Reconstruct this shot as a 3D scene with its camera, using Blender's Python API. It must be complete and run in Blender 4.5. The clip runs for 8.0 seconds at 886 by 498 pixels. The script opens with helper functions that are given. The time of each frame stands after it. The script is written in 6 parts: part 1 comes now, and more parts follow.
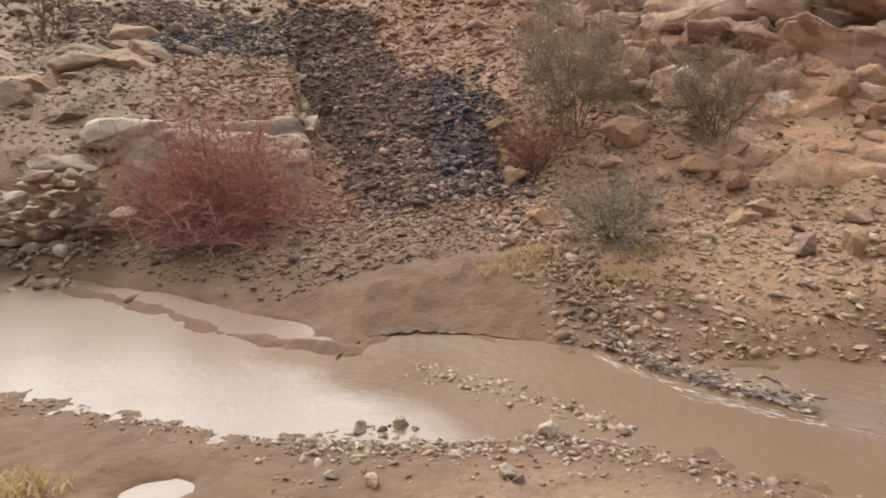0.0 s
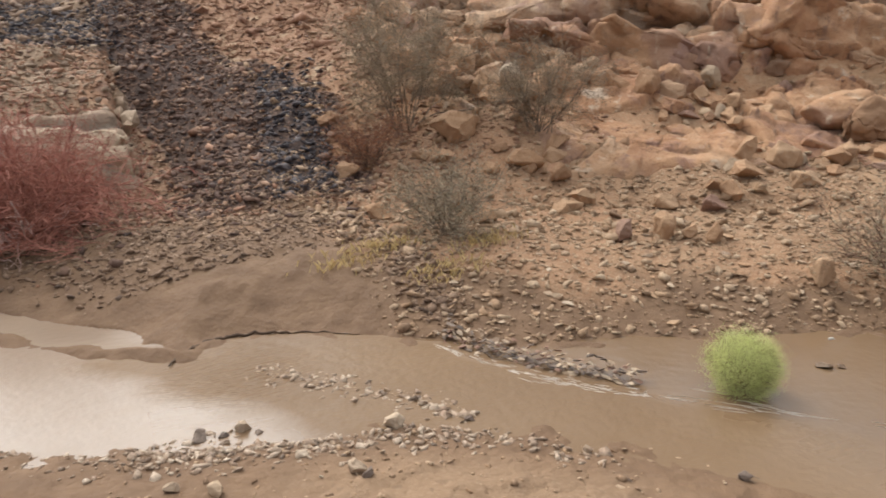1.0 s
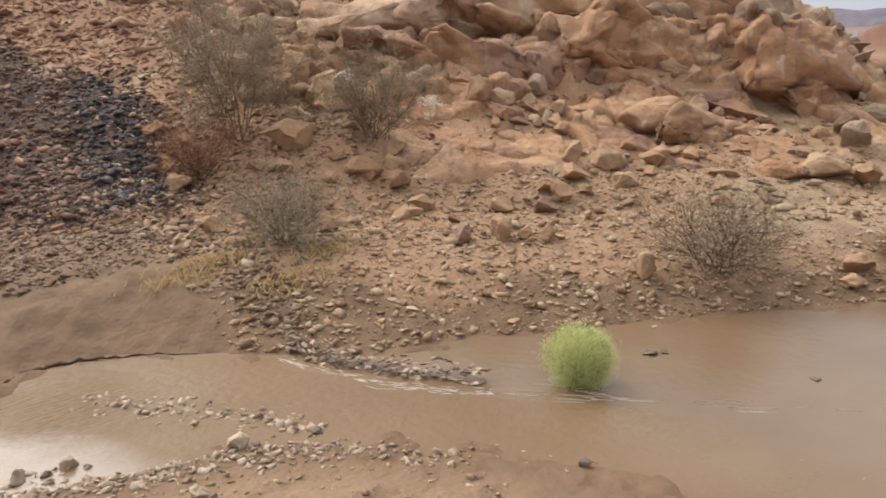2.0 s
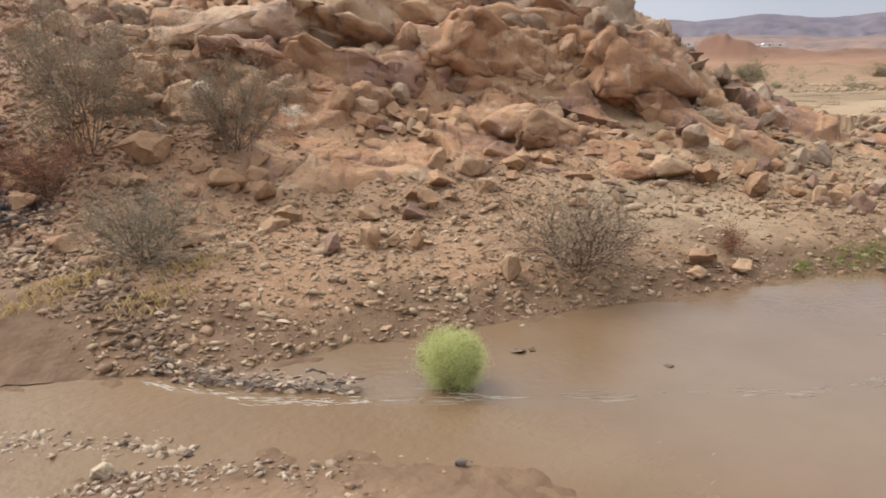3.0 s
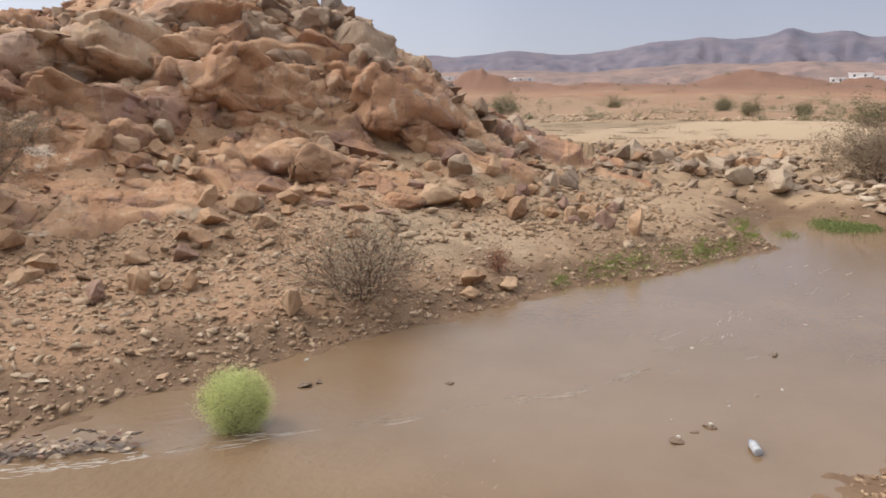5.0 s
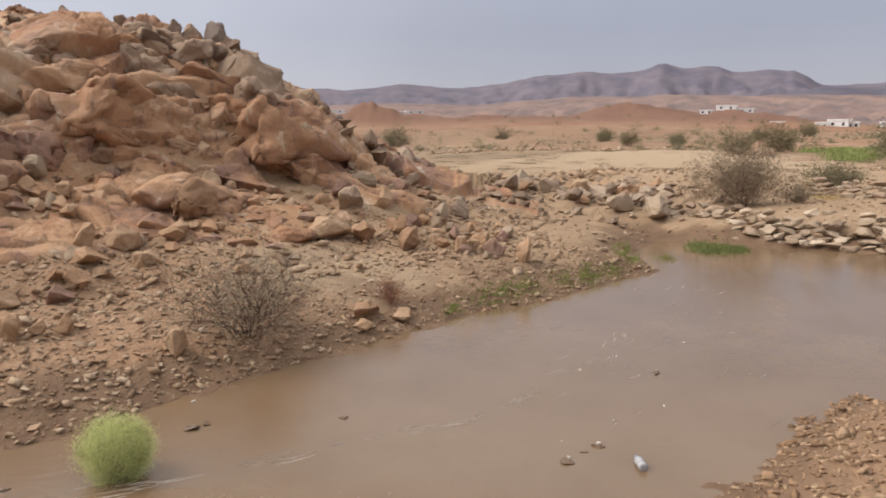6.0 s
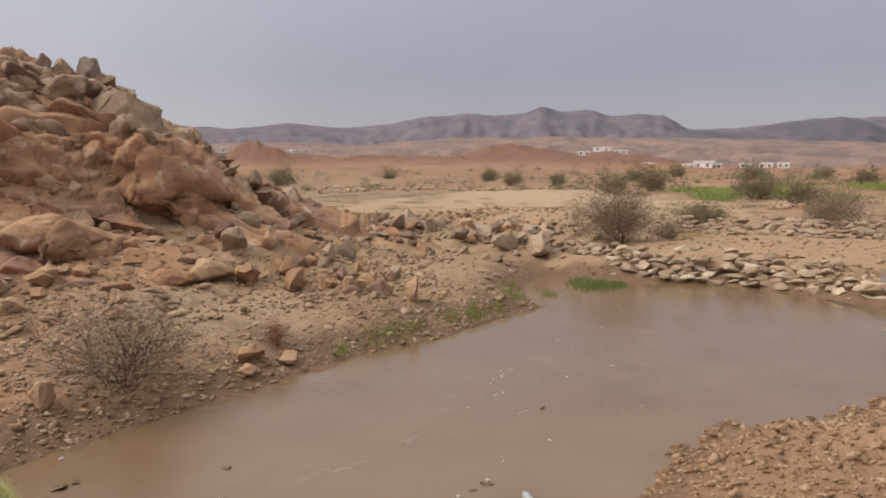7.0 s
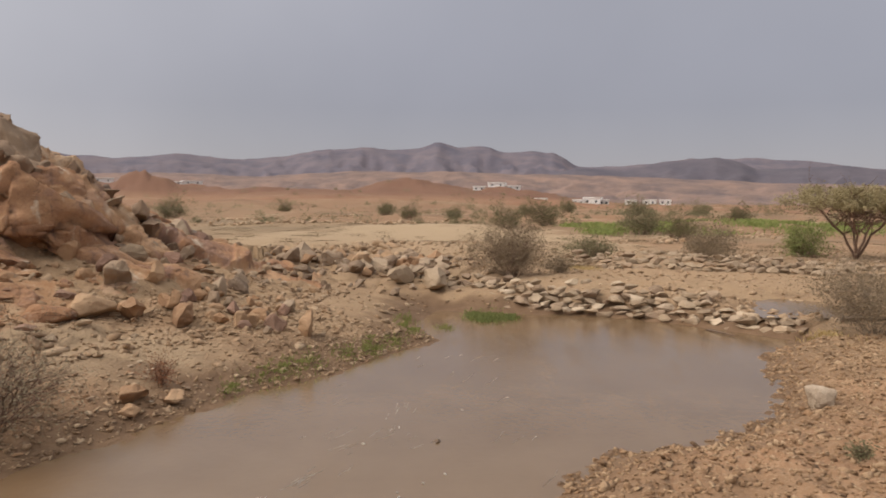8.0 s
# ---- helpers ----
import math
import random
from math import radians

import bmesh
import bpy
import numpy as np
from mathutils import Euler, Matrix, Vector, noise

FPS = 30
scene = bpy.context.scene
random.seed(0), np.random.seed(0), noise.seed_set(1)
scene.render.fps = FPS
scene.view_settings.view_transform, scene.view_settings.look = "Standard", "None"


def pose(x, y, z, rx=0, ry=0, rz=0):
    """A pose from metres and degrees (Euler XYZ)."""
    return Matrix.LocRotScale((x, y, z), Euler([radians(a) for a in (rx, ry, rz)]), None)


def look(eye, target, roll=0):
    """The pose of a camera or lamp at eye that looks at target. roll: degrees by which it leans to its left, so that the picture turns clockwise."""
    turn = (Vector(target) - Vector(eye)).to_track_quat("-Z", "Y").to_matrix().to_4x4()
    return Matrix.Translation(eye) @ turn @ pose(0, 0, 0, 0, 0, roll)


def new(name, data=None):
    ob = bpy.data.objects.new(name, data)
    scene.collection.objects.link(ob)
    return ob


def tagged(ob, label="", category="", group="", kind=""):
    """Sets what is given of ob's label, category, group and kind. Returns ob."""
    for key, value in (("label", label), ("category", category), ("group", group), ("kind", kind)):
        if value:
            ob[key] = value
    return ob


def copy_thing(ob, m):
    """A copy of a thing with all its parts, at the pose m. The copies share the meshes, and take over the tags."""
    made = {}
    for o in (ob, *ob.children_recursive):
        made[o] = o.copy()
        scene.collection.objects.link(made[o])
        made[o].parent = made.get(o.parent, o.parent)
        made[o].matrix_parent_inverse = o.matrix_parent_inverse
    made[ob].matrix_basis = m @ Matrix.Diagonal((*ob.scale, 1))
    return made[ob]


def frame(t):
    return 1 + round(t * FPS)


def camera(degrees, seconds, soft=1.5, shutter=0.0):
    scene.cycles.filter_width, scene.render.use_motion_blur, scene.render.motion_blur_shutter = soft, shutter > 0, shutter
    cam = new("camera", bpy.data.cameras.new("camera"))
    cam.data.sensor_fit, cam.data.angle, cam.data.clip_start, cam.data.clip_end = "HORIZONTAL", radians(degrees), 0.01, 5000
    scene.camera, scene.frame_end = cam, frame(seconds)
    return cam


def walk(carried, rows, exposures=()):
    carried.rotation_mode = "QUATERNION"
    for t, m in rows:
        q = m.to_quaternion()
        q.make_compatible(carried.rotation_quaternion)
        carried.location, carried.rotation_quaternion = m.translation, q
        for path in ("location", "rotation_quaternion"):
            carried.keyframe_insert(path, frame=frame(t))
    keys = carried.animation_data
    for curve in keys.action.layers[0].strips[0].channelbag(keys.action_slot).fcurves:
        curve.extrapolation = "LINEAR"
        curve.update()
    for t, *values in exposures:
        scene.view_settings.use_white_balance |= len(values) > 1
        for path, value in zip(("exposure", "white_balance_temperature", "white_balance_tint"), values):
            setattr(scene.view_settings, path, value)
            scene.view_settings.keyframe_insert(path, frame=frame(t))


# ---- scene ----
# ---- camera: turned by hand on the bank, swaying a little ----
cam = camera(59.94, 8.0, soft=1.72, shutter=0.25)
PATH = [(0.0, 0.069, 0.079, 2.588, -13.62, -14.19, -1.30),
        (0.5, 0.050, 0.072, 2.596, -19.68, -14.76, -0.77),
        (1.0, 0.029, 0.097, 2.579, -26.38, -14.69, -0.22),
        (1.5, 0.039, 0.110, 2.572, -32.66, -14.41, 0.12),
        (2.0, 0.059, 0.107, 2.566, -38.35, -14.08, 0.21),
        (3.5, 0.009, 0.037, 2.595, -52.66, -13.13, 0.10),
        (4.0, -0.013, 0.020, 2.604, -56.83, -12.67, 0.10),
        (4.5, -0.036, 0.006, 2.602, -60.91, -11.98, -0.01),
        (6.0, -0.053, -0.073, 2.599, -72.80, -8.78, -0.55),
        (6.5, -0.049, -0.090, 2.612, -76.94, -7.42, -0.52),
        (7.0, -0.064, -0.096, 2.614, -81.17, -5.94, -0.31),
        (7.5, -0.067, -0.110, 2.612, -85.22, -4.55, 0.03),
        (8.0, -0.059, -0.110, 2.613, -88.88, -3.44, 0.33)]
walk(cam, [(t, pose(x, y, z, 90 + pitch, 0, yaw) @ pose(0, 0, 0, 0, 0, roll)) for t, x, y, z, yaw, pitch, roll in PATH],
     exposures=[(0.0, 0.07, 6550, 9), (2.0, 0.08, 6600, 9), (3.5, 0.10, 6400, 8.5), (4.5, 0.07, 6350, 9), (6.5, -0.26, 6800, 12), (8.0, -0.44, 7120, 12)])

# ---- light: overcast sky, brighter towards the hidden sun ----
SUN_AZ, SUN_EL = 12.0, 50.0          # degrees left of +y, above the horizon
sun_way = Vector((-math.sin(radians(SUN_AZ)) * math.cos(radians(SUN_EL)), math.cos(radians(SUN_AZ)) * math.cos(radians(SUN_EL)), math.sin(radians(SUN_EL))))
sun = new("sun", bpy.data.lights.new("sun", "SUN"))
sun.data.energy, sun.data.angle, sun.data.color = 1.4, radians(12), (1.0, 0.95, 0.88)
sun.matrix_world = look(sun_way * 50, (0, 0, 0))

world = bpy.data.worlds.new("overcast_sky")
scene.world = world
world.use_nodes = True


def nodes_of(tree):
    """A short way to write node trees: n(type, inputs..., settings) makes a node, links or sets its inputs."""
    tree.nodes.clear()

    def n(kind, ins=None, **settings):
        node = tree.nodes.new(kind)
        for key, value in settings.items():
            if key == "ramp":
                ramp_ = node.color_ramp
                while len(ramp_.elements) < len(value):
                    ramp_.elements.new(0.5)
                for el, (at, col) in zip(ramp_.elements, value):
                    el.position, el.color = at, (*col, 1) if len(col) == 3 else col
            elif key == "operation":
                node.operation = value
            elif key == "blend_type":
                node.blend_type = value
            elif key == "data_type":
                node.data_type = value
            elif key == "sky_type":
                node.sky_type = value
            elif key == "sun_disc":
                node.sun_disc = value
            elif key == "sun_elevation":
                node.sun_elevation = value
            elif key == "sun_rotation":
                node.sun_rotation = value
            elif key == "feature":
                node.feature = value
            elif key == "attribute_name":
                node.attribute_name = value
            elif key == "interpolation_type":
                node.interpolation_type = value
        for key, value in (ins or {}).items():
            if isinstance(value, bpy.types.NodeSocket):
                tree.links.new(value, node.inputs[key])
            else:
                node.inputs[key].default_value = (*value, 1) if isinstance(value, tuple) and len(value) == 3 and node.inputs[key].type == "RGBA" else value
        return node
    return n


n = nodes_of(world.node_tree)
way = n("ShaderNodeTexCoord").outputs["Generated"]
xyz = n("ShaderNodeSeparateXYZ", {0: way})
# clouds: pale grey-blue low down, much brighter overhead
low = n("ShaderNodeValToRGB", {0: xyz.outputs[2]}, ramp=[(0.0, (0.445, 0.448, 0.530)), (0.12, (0.368, 0.382, 0.472)), (0.27, (0.420, 0.444, 0.533)), (0.36, (0.64, 0.66, 0.71)), (0.62, (0.95, 0.97, 1.01)), (1.0, (1.15, 1.16, 1.18))])
dot = n("ShaderNodeVectorMath", {0: way, 1: (-0.142, 0.807, 0.574)}, operation="DOT_PRODUCT")
glow = n("ShaderNodeValToRGB", {0: dot.outputs["Value"]}, ramp=[(0.0, (0, 0, 0)), (0.08, (0.02, 0.02, 0.02)), (0.30, (0.10, 0.10, 0.10)), (0.62, (0.25, 0.25, 0.24)), (0.79, (0.8, 0.79, 0.77)), (0.88, (1.9, 1.87, 1.82)), (0.95, (3.4, 3.34, 3.24)), (0.99, (4.2, 4.1, 4.0))])
cloud = n("ShaderNodeTexNoise", {"Vector": way, "Scale": 2.2, "Detail": 4.0})
cloud_gain = n("ShaderNodeMapRange", {"Value": cloud.outputs[0], "From Min": 0.3, "From Max": 0.7, "To Min": 0.92, "To Max": 1.08})
both = n("ShaderNodeMixRGB", {0: 1.0, 1: low.outputs[0], 2: glow.outputs[0]}, blend_type="ADD")
grey = n("ShaderNodeVectorMath", {0: both.outputs[0], 3: cloud_gain.outputs[0]}, operation="SCALE")
sky = n("ShaderNodeTexSky", sky_type="NISHITA", sun_disc=False, sun_elevation=radians(SUN_EL), sun_rotation=radians(-SUN_AZ))
clear = n("ShaderNodeBackground", {0: sky.outputs[0], 1: 0.02})
veil = n("ShaderNodeBackground", {0: grey.outputs[0], 1: 1.0})
n("ShaderNodeOutputWorld", {0: n("ShaderNodeAddShader", {0: clear.outputs[0], 1: veil.outputs[0]}).outputs[0]})


# ---- materials ----
def material(name, build):
    mat = bpy.data.materials.new(name)
    mat.use_nodes = True
    make = nodes_of(mat.node_tree)
    out = build(make)
    make("ShaderNodeOutputMaterial", {"Surface": out.outputs[0]})
    return mat


def mixed(n, fac, a, b, blend="MIX"):
    return n("ShaderNodeMixRGB", {0: fac, 1: a, 2: b}, blend_type=blend).outputs[0]


def spread(n, value, lo, hi, to_lo=0.0, to_hi=1.0):
    return n("ShaderNodeMapRange", {"Value": value, "From Min": lo, "From Max": hi, "To Min": to_lo, "To Max": to_hi}).outputs[0]


def place_of(n):
    return n("ShaderNodeNewGeometry").outputs["Position"]


def ground_look(n):
    pos = place_of(n)
    rock, slag, mud = (n("ShaderNodeAttribute", attribute_name=a).outputs["Fac"] for a in ("rock", "slag", "mud"))
    big = n("ShaderNodeTexNoise", {"Vector": pos, "Scale": 0.35, "Detail": 5.0, "Roughness": 0.6}).outputs[0]
    mid = n("ShaderNodeTexNoise", {"Vector": pos, "Scale": 2.6, "Detail": 6.0, "Roughness": 0.65}).outputs[0]
    fine = n("ShaderNodeTexNoise", {"Vector": pos, "Scale": 22.0, "Detail": 5.0, "Roughness": 0.7}).outputs[0]
    grit = n("ShaderNodeTexVoronoi", {"Vector": pos, "Scale": 19.0})
    grit2 = n("ShaderNodeTexVoronoi", {"Vector": pos, "Scale": 46.0})
    soil = mixed(n, spread(n, mid, 0.35, 0.68), (0.258, 0.152, 0.088), (0.355, 0.225, 0.135))
    soil = mixed(n, spread(n, big, 0.42, 0.66), soil, (0.345, 0.194, 0.111))
    across, along_, _ = n("ShaderNodeSeparateXYZ", {0: pos}).outputs
    bare = n("ShaderNodeVectorMath", {0: n("ShaderNodeVectorMath", {0: pos, 1: (1.0, 0.75, 0.0)}, operation="MULTIPLY").outputs[0], 1: (10.5, 3.6, 0.0)}, operation="DISTANCE").outputs["Value"]
    bare = n("ShaderNodeMath", {0: bare, 1: n("ShaderNodeMath", {0: mid, 1: 1.2}, operation="MULTIPLY").outputs[0]}, operation="ADD").outputs[0]
    red_side = n("ShaderNodeMath", {0: spread(n, across, 6.0, 1.5, 0.0, 0.65), 1: spread(n, along_, 6.0, 8.0)}, operation="MULTIPLY").outputs[0]
    sandy = n("ShaderNodeMath", {0: spread(n, across, 5.0, 3.6), 1: spread(n, along_, 6.0, 5.2, 0.0, 0.85)}, operation="MULTIPLY").outputs[0]
    soil = mixed(n, sandy, soil, mixed(n, mid, (0.27, 0.178, 0.110), (0.36, 0.250, 0.160)))
    soil = mixed(n, spread(n, across, 8.5, 14.0, 0.0, 0.75), soil, mixed(n, mid, (0.27, 0.180, 0.106), (0.385, 0.272, 0.168)))
    red_side = n("ShaderNodeMath", {0: red_side, 1: spread(n, along_, 12.0, 15.0, 0.0, 0.85)}, operation="MAXIMUM").outputs[0]
    soil = mixed(n, red_side, soil, mixed(n, mid, (0.205, 0.112, 0.070), (0.315, 0.182, 0.113)))
    greyer = n("ShaderNodeMath", {0: spread(n, across, 1.8, 0.9, 0.0, 0.9), 1: spread(n, along_, 11.2, 12.2)}, operation="MULTIPLY").outputs[0]
    soil = mixed(n, greyer, soil, mixed(n, mid, (0.175, 0.120, 0.080), (0.300, 0.215, 0.145)))
    soil = mixed(n, spread(n, bare, 2.3, 1.5, 0.0, 0.85), soil, mixed(n, fine, (0.265, 0.188, 0.118), (0.385, 0.280, 0.180)))
    soil = mixed(n, spread(n, grit2.outputs["Color"], 0.55, 0.95, 0.0, 0.55), soil, (0.42, 0.305, 0.205))
    soil = mixed(n, spread(n, grit.outputs["Color"], 0.72, 0.95, 0.0, 0.6), soil, (0.17, 0.115, 0.078))
    stone = mixed(n, spread(n, mid, 0.36, 0.62), (0.345, 0.185, 0.097), (0.405, 0.248, 0.145))
    stone = mixed(n, spread(n, big, 0.45, 0.62), stone, (0.31, 0.175, 0.098))
    stone = mixed(n, spread(n, fine, 0.55, 0.75, 0.0, 0.6), stone, (0.50, 0.39, 0.275))
    stone = mixed(n, spread(n, fine, 0.42, 0.25, 0.0, 0.7), stone, (0.17, 0.11, 0.075))
    stone = mixed(n, n("ShaderNodeMath", {0: spread(n, along_, 11.5, 14.0, 0.0, 0.8), 1: spread(n, across, 8.5, 6.0)}, operation="MULTIPLY").outputs[0], stone, mixed(n, mid, (0.215, 0.118, 0.074), (0.315, 0.188, 0.120)))
    tilt = n("ShaderNodeVectorMath", {0: pos, 1: (1.0, 1.0, 0.35)}, operation="MULTIPLY").outputs[0]
    stain = n("ShaderNodeTexNoise", {"Vector": tilt, "Scale": 1.7, "Detail": 6.0, "Roughness": 0.62}).outputs[0]
    stone = mixed(n, spread(n, stain, 0.55, 0.68, 0.0, 0.75), stone, (0.50, 0.38, 0.255))
    stone = mixed(n, spread(n, stain, 0.43, 0.33, 0.0, 0.85), stone, (0.22, 0.135, 0.098))
    dark = mixed(n, spread(n, grit.outputs["Color"], 0.2, 0.9), (0.045, 0.030, 0.026), (0.150, 0.094, 0.068))
    dark = mixed(n, spread(n, mid, 0.45, 0.62), dark, (0.065, 0.046, 0.040))
    silt = mixed(n, spread(n, mid, 0.35, 0.65), (0.130, 0.077, 0.045), (0.190, 0.117, 0.069))
    silt = mixed(n, spread(n, fine, 0.5, 0.8, 0.0, 0.5), silt, (0.125, 0.079, 0.051))
    # far off the plain turns from tan to red earth
    reach = n("ShaderNodeVectorMath", {0: pos}, operation="LENGTH").outputs["Value"]
    red = n("ShaderNodeTexNoise", {"Vector": pos, "Scale": 0.018, "Detail": 5.0, "Roughness": 0.6}).outputs[0]
    streak = n("ShaderNodeTexNoise", {"Vector": n("ShaderNodeVectorMath", {0: pos, 1: (0.10, 0.035, 0.1)}, operation="MULTIPLY").outputs[0], "Scale": 1.0, "Detail": 7.0, "Roughness": 0.7}).outputs[0]
    wide = mixed(n, spread(n, red, 0.42, 0.60), (0.265, 0.190, 0.118), (0.265, 0.155, 0.092))
    wide = mixed(n, spread(n, streak, 0.52, 0.66, 0.0, 0.75), wide, (0.17, 0.125, 0.085))
    wide = mixed(n, spread(n, streak, 0.44, 0.34, 0.0, 0.7), wide, (0.40, 0.305, 0.20))
    wide = mixed(n, n("ShaderNodeMath", {0: spread(n, reach, 75.0, 150.0, 0.0, 0.75), 1: spread(n, streak, 0.36, 0.58, 0.4, 1.0)}, operation="MULTIPLY").outputs[0], wide, (0.25, 0.122, 0.074))
    flat_at = n("ShaderNodeVectorMath", {0: n("ShaderNodeVectorMath", {0: pos, 1: (0.55, 0.75, 0.0)}, operation="MULTIPLY").outputs[0], 1: (22.6, 1.2, 0.0)}, operation="DISTANCE").outputs["Value"]
    flat_at = n("ShaderNodeMath", {0: flat_at, 1: n("ShaderNodeMath", {0: big, 1: 7.0}, operation="MULTIPLY").outputs[0]}, operation="ADD").outputs[0]
    wide = mixed(n, spread(n, flat_at, 12.2, 10.8, 0.0, 0.85), wide, (0.385, 0.285, 0.185))
    high = n("ShaderNodeSeparateXYZ", {0: pos}).outputs[2]
    red_top = n("ShaderNodeMath", {0: spread(n, high, 3.2, 5.0), 1: spread(n, reach, 90.0, 120.0)}, operation="MULTIPLY").outputs[0]
    wide = mixed(n, red_top, wide, mixed(n, streak, (0.135, 0.074, 0.054), (0.225, 0.118, 0.076)))
    soil = mixed(n, spread(n, reach, 24.0, 50.0), soil, wide)
    ragged = n("ShaderNodeMath", {0: mid, 1: 0.5}, operation="SUBTRACT").outputs[0]
    edge = lambda v, lo, hi: spread(n, n("ShaderNodeMath", {0: v, 1: n("ShaderNodeMath", {0: ragged, 1: 0.6}, operation="MULTIPLY").outputs[0]}, operation="ADD").outputs[0], lo, hi)
    col = mixed(n, edge(rock, 0.3, 0.6), soil, stone)
    col = mixed(n, edge(slag, 0.35, 0.75), col, dark)
    col = mixed(n, edge(mud, 0.12, 0.95), col, silt)
    rough = spread(n, mud, 0.3, 1.0, 0.92, 0.78)
    lift = n("ShaderNodeMath", {0: fine, 1: n("ShaderNodeMath", {0: grit.outputs["Distance"], 1: -0.45}, operation="MULTIPLY").outputs[0]}, operation="ADD").outputs[0]
    lift = n("ShaderNodeMath", {0: lift, 1: mid}, operation="ADD").outputs[0]
    bump = n("ShaderNodeBump", {"Strength": spread(n, mud, 0.3, 0.9, 0.6, 0.4), "Distance": 0.05, "Height": lift}).outputs[0]
    return n("ShaderNodeBsdfPrincipled", {"Base Color": col, "Roughness": rough, "Normal": bump, "Specular IOR Level": 0.2})


def bedrock_look(n, pale=0.0, block=False):
    """Weathered granite and sandstone: each slab has its own hue; rusty and pale stains; dirt and painted shade in the
    open joints and undercuts.
    """
    pos = place_of(n)
    tint, joint = (n("ShaderNodeAttribute", attribute_name=a).outputs["Fac"] for a in ("tint", "joint"))
    if block:
        tint = spread(n, n("ShaderNodeObjectInfo").outputs["Random"], 0.0, 1.0, 0.12, 0.88)
    mid = n("ShaderNodeTexNoise", {"Vector": pos, "Scale": 3.2, "Detail": 7.0, "Roughness": 0.66}).outputs[0]
    fine = n("ShaderNodeTexNoise", {"Vector": pos, "Scale": 26.0, "Detail": 5.0, "Roughness": 0.7}).outputs[0]
    big = n("ShaderNodeTexNoise", {"Vector": pos, "Scale": 0.7, "Detail": 5.0, "Roughness": 0.6}).outputs[0]
    tall = n("ShaderNodeVectorMath", {0: pos, 1: (1.0, 1.0, 0.22)}, operation="MULTIPLY").outputs[0]
    run = n("ShaderNodeTexNoise", {"Vector": tall, "Scale": 4.2, "Detail": 5.0, "Roughness": 0.6}).outputs[0]
    hue = n("ShaderNodeMath", {0: tint, 1: n("ShaderNodeMath", {0: mid, 1: 0.5}, operation="SUBTRACT").outputs[0]}, operation="ADD").outputs[0]
    col = n("ShaderNodeValToRGB", {0: hue}, ramp=[(0.15, (0.27, 0.153, 0.104)), (0.36, (0.38, 0.206, 0.115)), (0.54, (0.43, 0.250, 0.140)), (0.72, (0.45, 0.280, 0.166)), (0.92, (0.48, 0.340, 0.228))]).outputs[0]
    col = mixed(n, spread(n, big, 0.50, 0.64, 0.0, 0.75), col, (0.325, 0.165, 0.086))
    col = mixed(n, spread(n, big, 0.44, 0.36, 0.0, 0.6), col, (0.27, 0.165, 0.122))
    col = mixed(n, spread(n, run, 0.61, 0.70, 0.0, 0.7), col, (0.53, 0.43, 0.32))
    col = mixed(n, spread(n, run, 0.42, 0.32, 0.0, 0.75), col, (0.165, 0.100, 0.078))
    col = mixed(n, spread(n, fine, 0.45, 0.28, 0.0, 0.6), col, (0.15, 0.092, 0.065))
    col = mixed(n, spread(n, fine, 0.58, 0.75, 0.0, 0.4), col, (0.48, 0.37, 0.26))
    # dirt and occlusion shade, both painted dark into joints and under benches
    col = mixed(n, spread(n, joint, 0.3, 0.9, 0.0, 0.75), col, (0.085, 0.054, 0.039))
    bleach = n("ShaderNodeTexNoise", {"Vector": n("ShaderNodeVectorMath", {0: pos, 1: (1.0, 1.0, 0.6)}, operation="MULTIPLY").outputs[0], "Scale": 1.05, "Detail": 5.0, "Roughness": 0.55}).outputs[0]
    col = mixed(n, spread(n, bleach, 0.63, 0.69, 0.0, 0.7), col, (0.56, 0.47, 0.37))
    col = mixed(n, spread(n, bleach, 0.40, 0.33, 0.0, 0.7), col, (0.255, 0.150, 0.122))
    col = mixed(n, pale, col, mixed(n, mid, (0.24, 0.195, 0.15), (0.45, 0.385, 0.305)))
    # thin seams that come and go
    seam = n("ShaderNodeTexNoise", {"Vector": n("ShaderNodeVectorMath", {0: pos, 1: (1.1, 1.1, 3.6)}, operation="MULTIPLY").outputs[0], "Scale": 1.5, "Detail": 6.0, "Roughness": 0.6, "Distortion": 0.5}).outputs[0]
    seam = spread(n, n("ShaderNodeMath", {0: n("ShaderNodeMath", {0: seam, 1: 0.47}, operation="SUBTRACT").outputs[0]}, operation="ABSOLUTE").outputs[0], 0.010, 0.0)
    seam = n("ShaderNodeMath", {0: seam, 1: spread(n, big, 0.46, 0.56)}, operation="MULTIPLY").outputs[0]
    col = mixed(n, n("ShaderNodeMath", {0: seam, 1: 0.6}, operation="MULTIPLY").outputs[0], col, (0.13, 0.078, 0.055))
    lift = n("ShaderNodeMath", {0: mid, 1: n("ShaderNodeMath", {0: fine, 1: 0.5}, operation="MULTIPLY").outputs[0]}, operation="ADD").outputs[0]
    lift = n("ShaderNodeMath", {0: lift, 1: n("ShaderNodeMath", {0: seam, 1: 0.35}, operation="MULTIPLY").outputs[0]}, operation="SUBTRACT").outputs[0]
    bump = n("ShaderNodeBump", {"Strength": 0.75, "Distance": 0.07, "Height": lift}).outputs[0]
    return n("ShaderNodeBsdfPrincipled", {"Base Color": col, "Roughness": 0.88, "Normal": bump, "Specular IOR Level": 0.3})


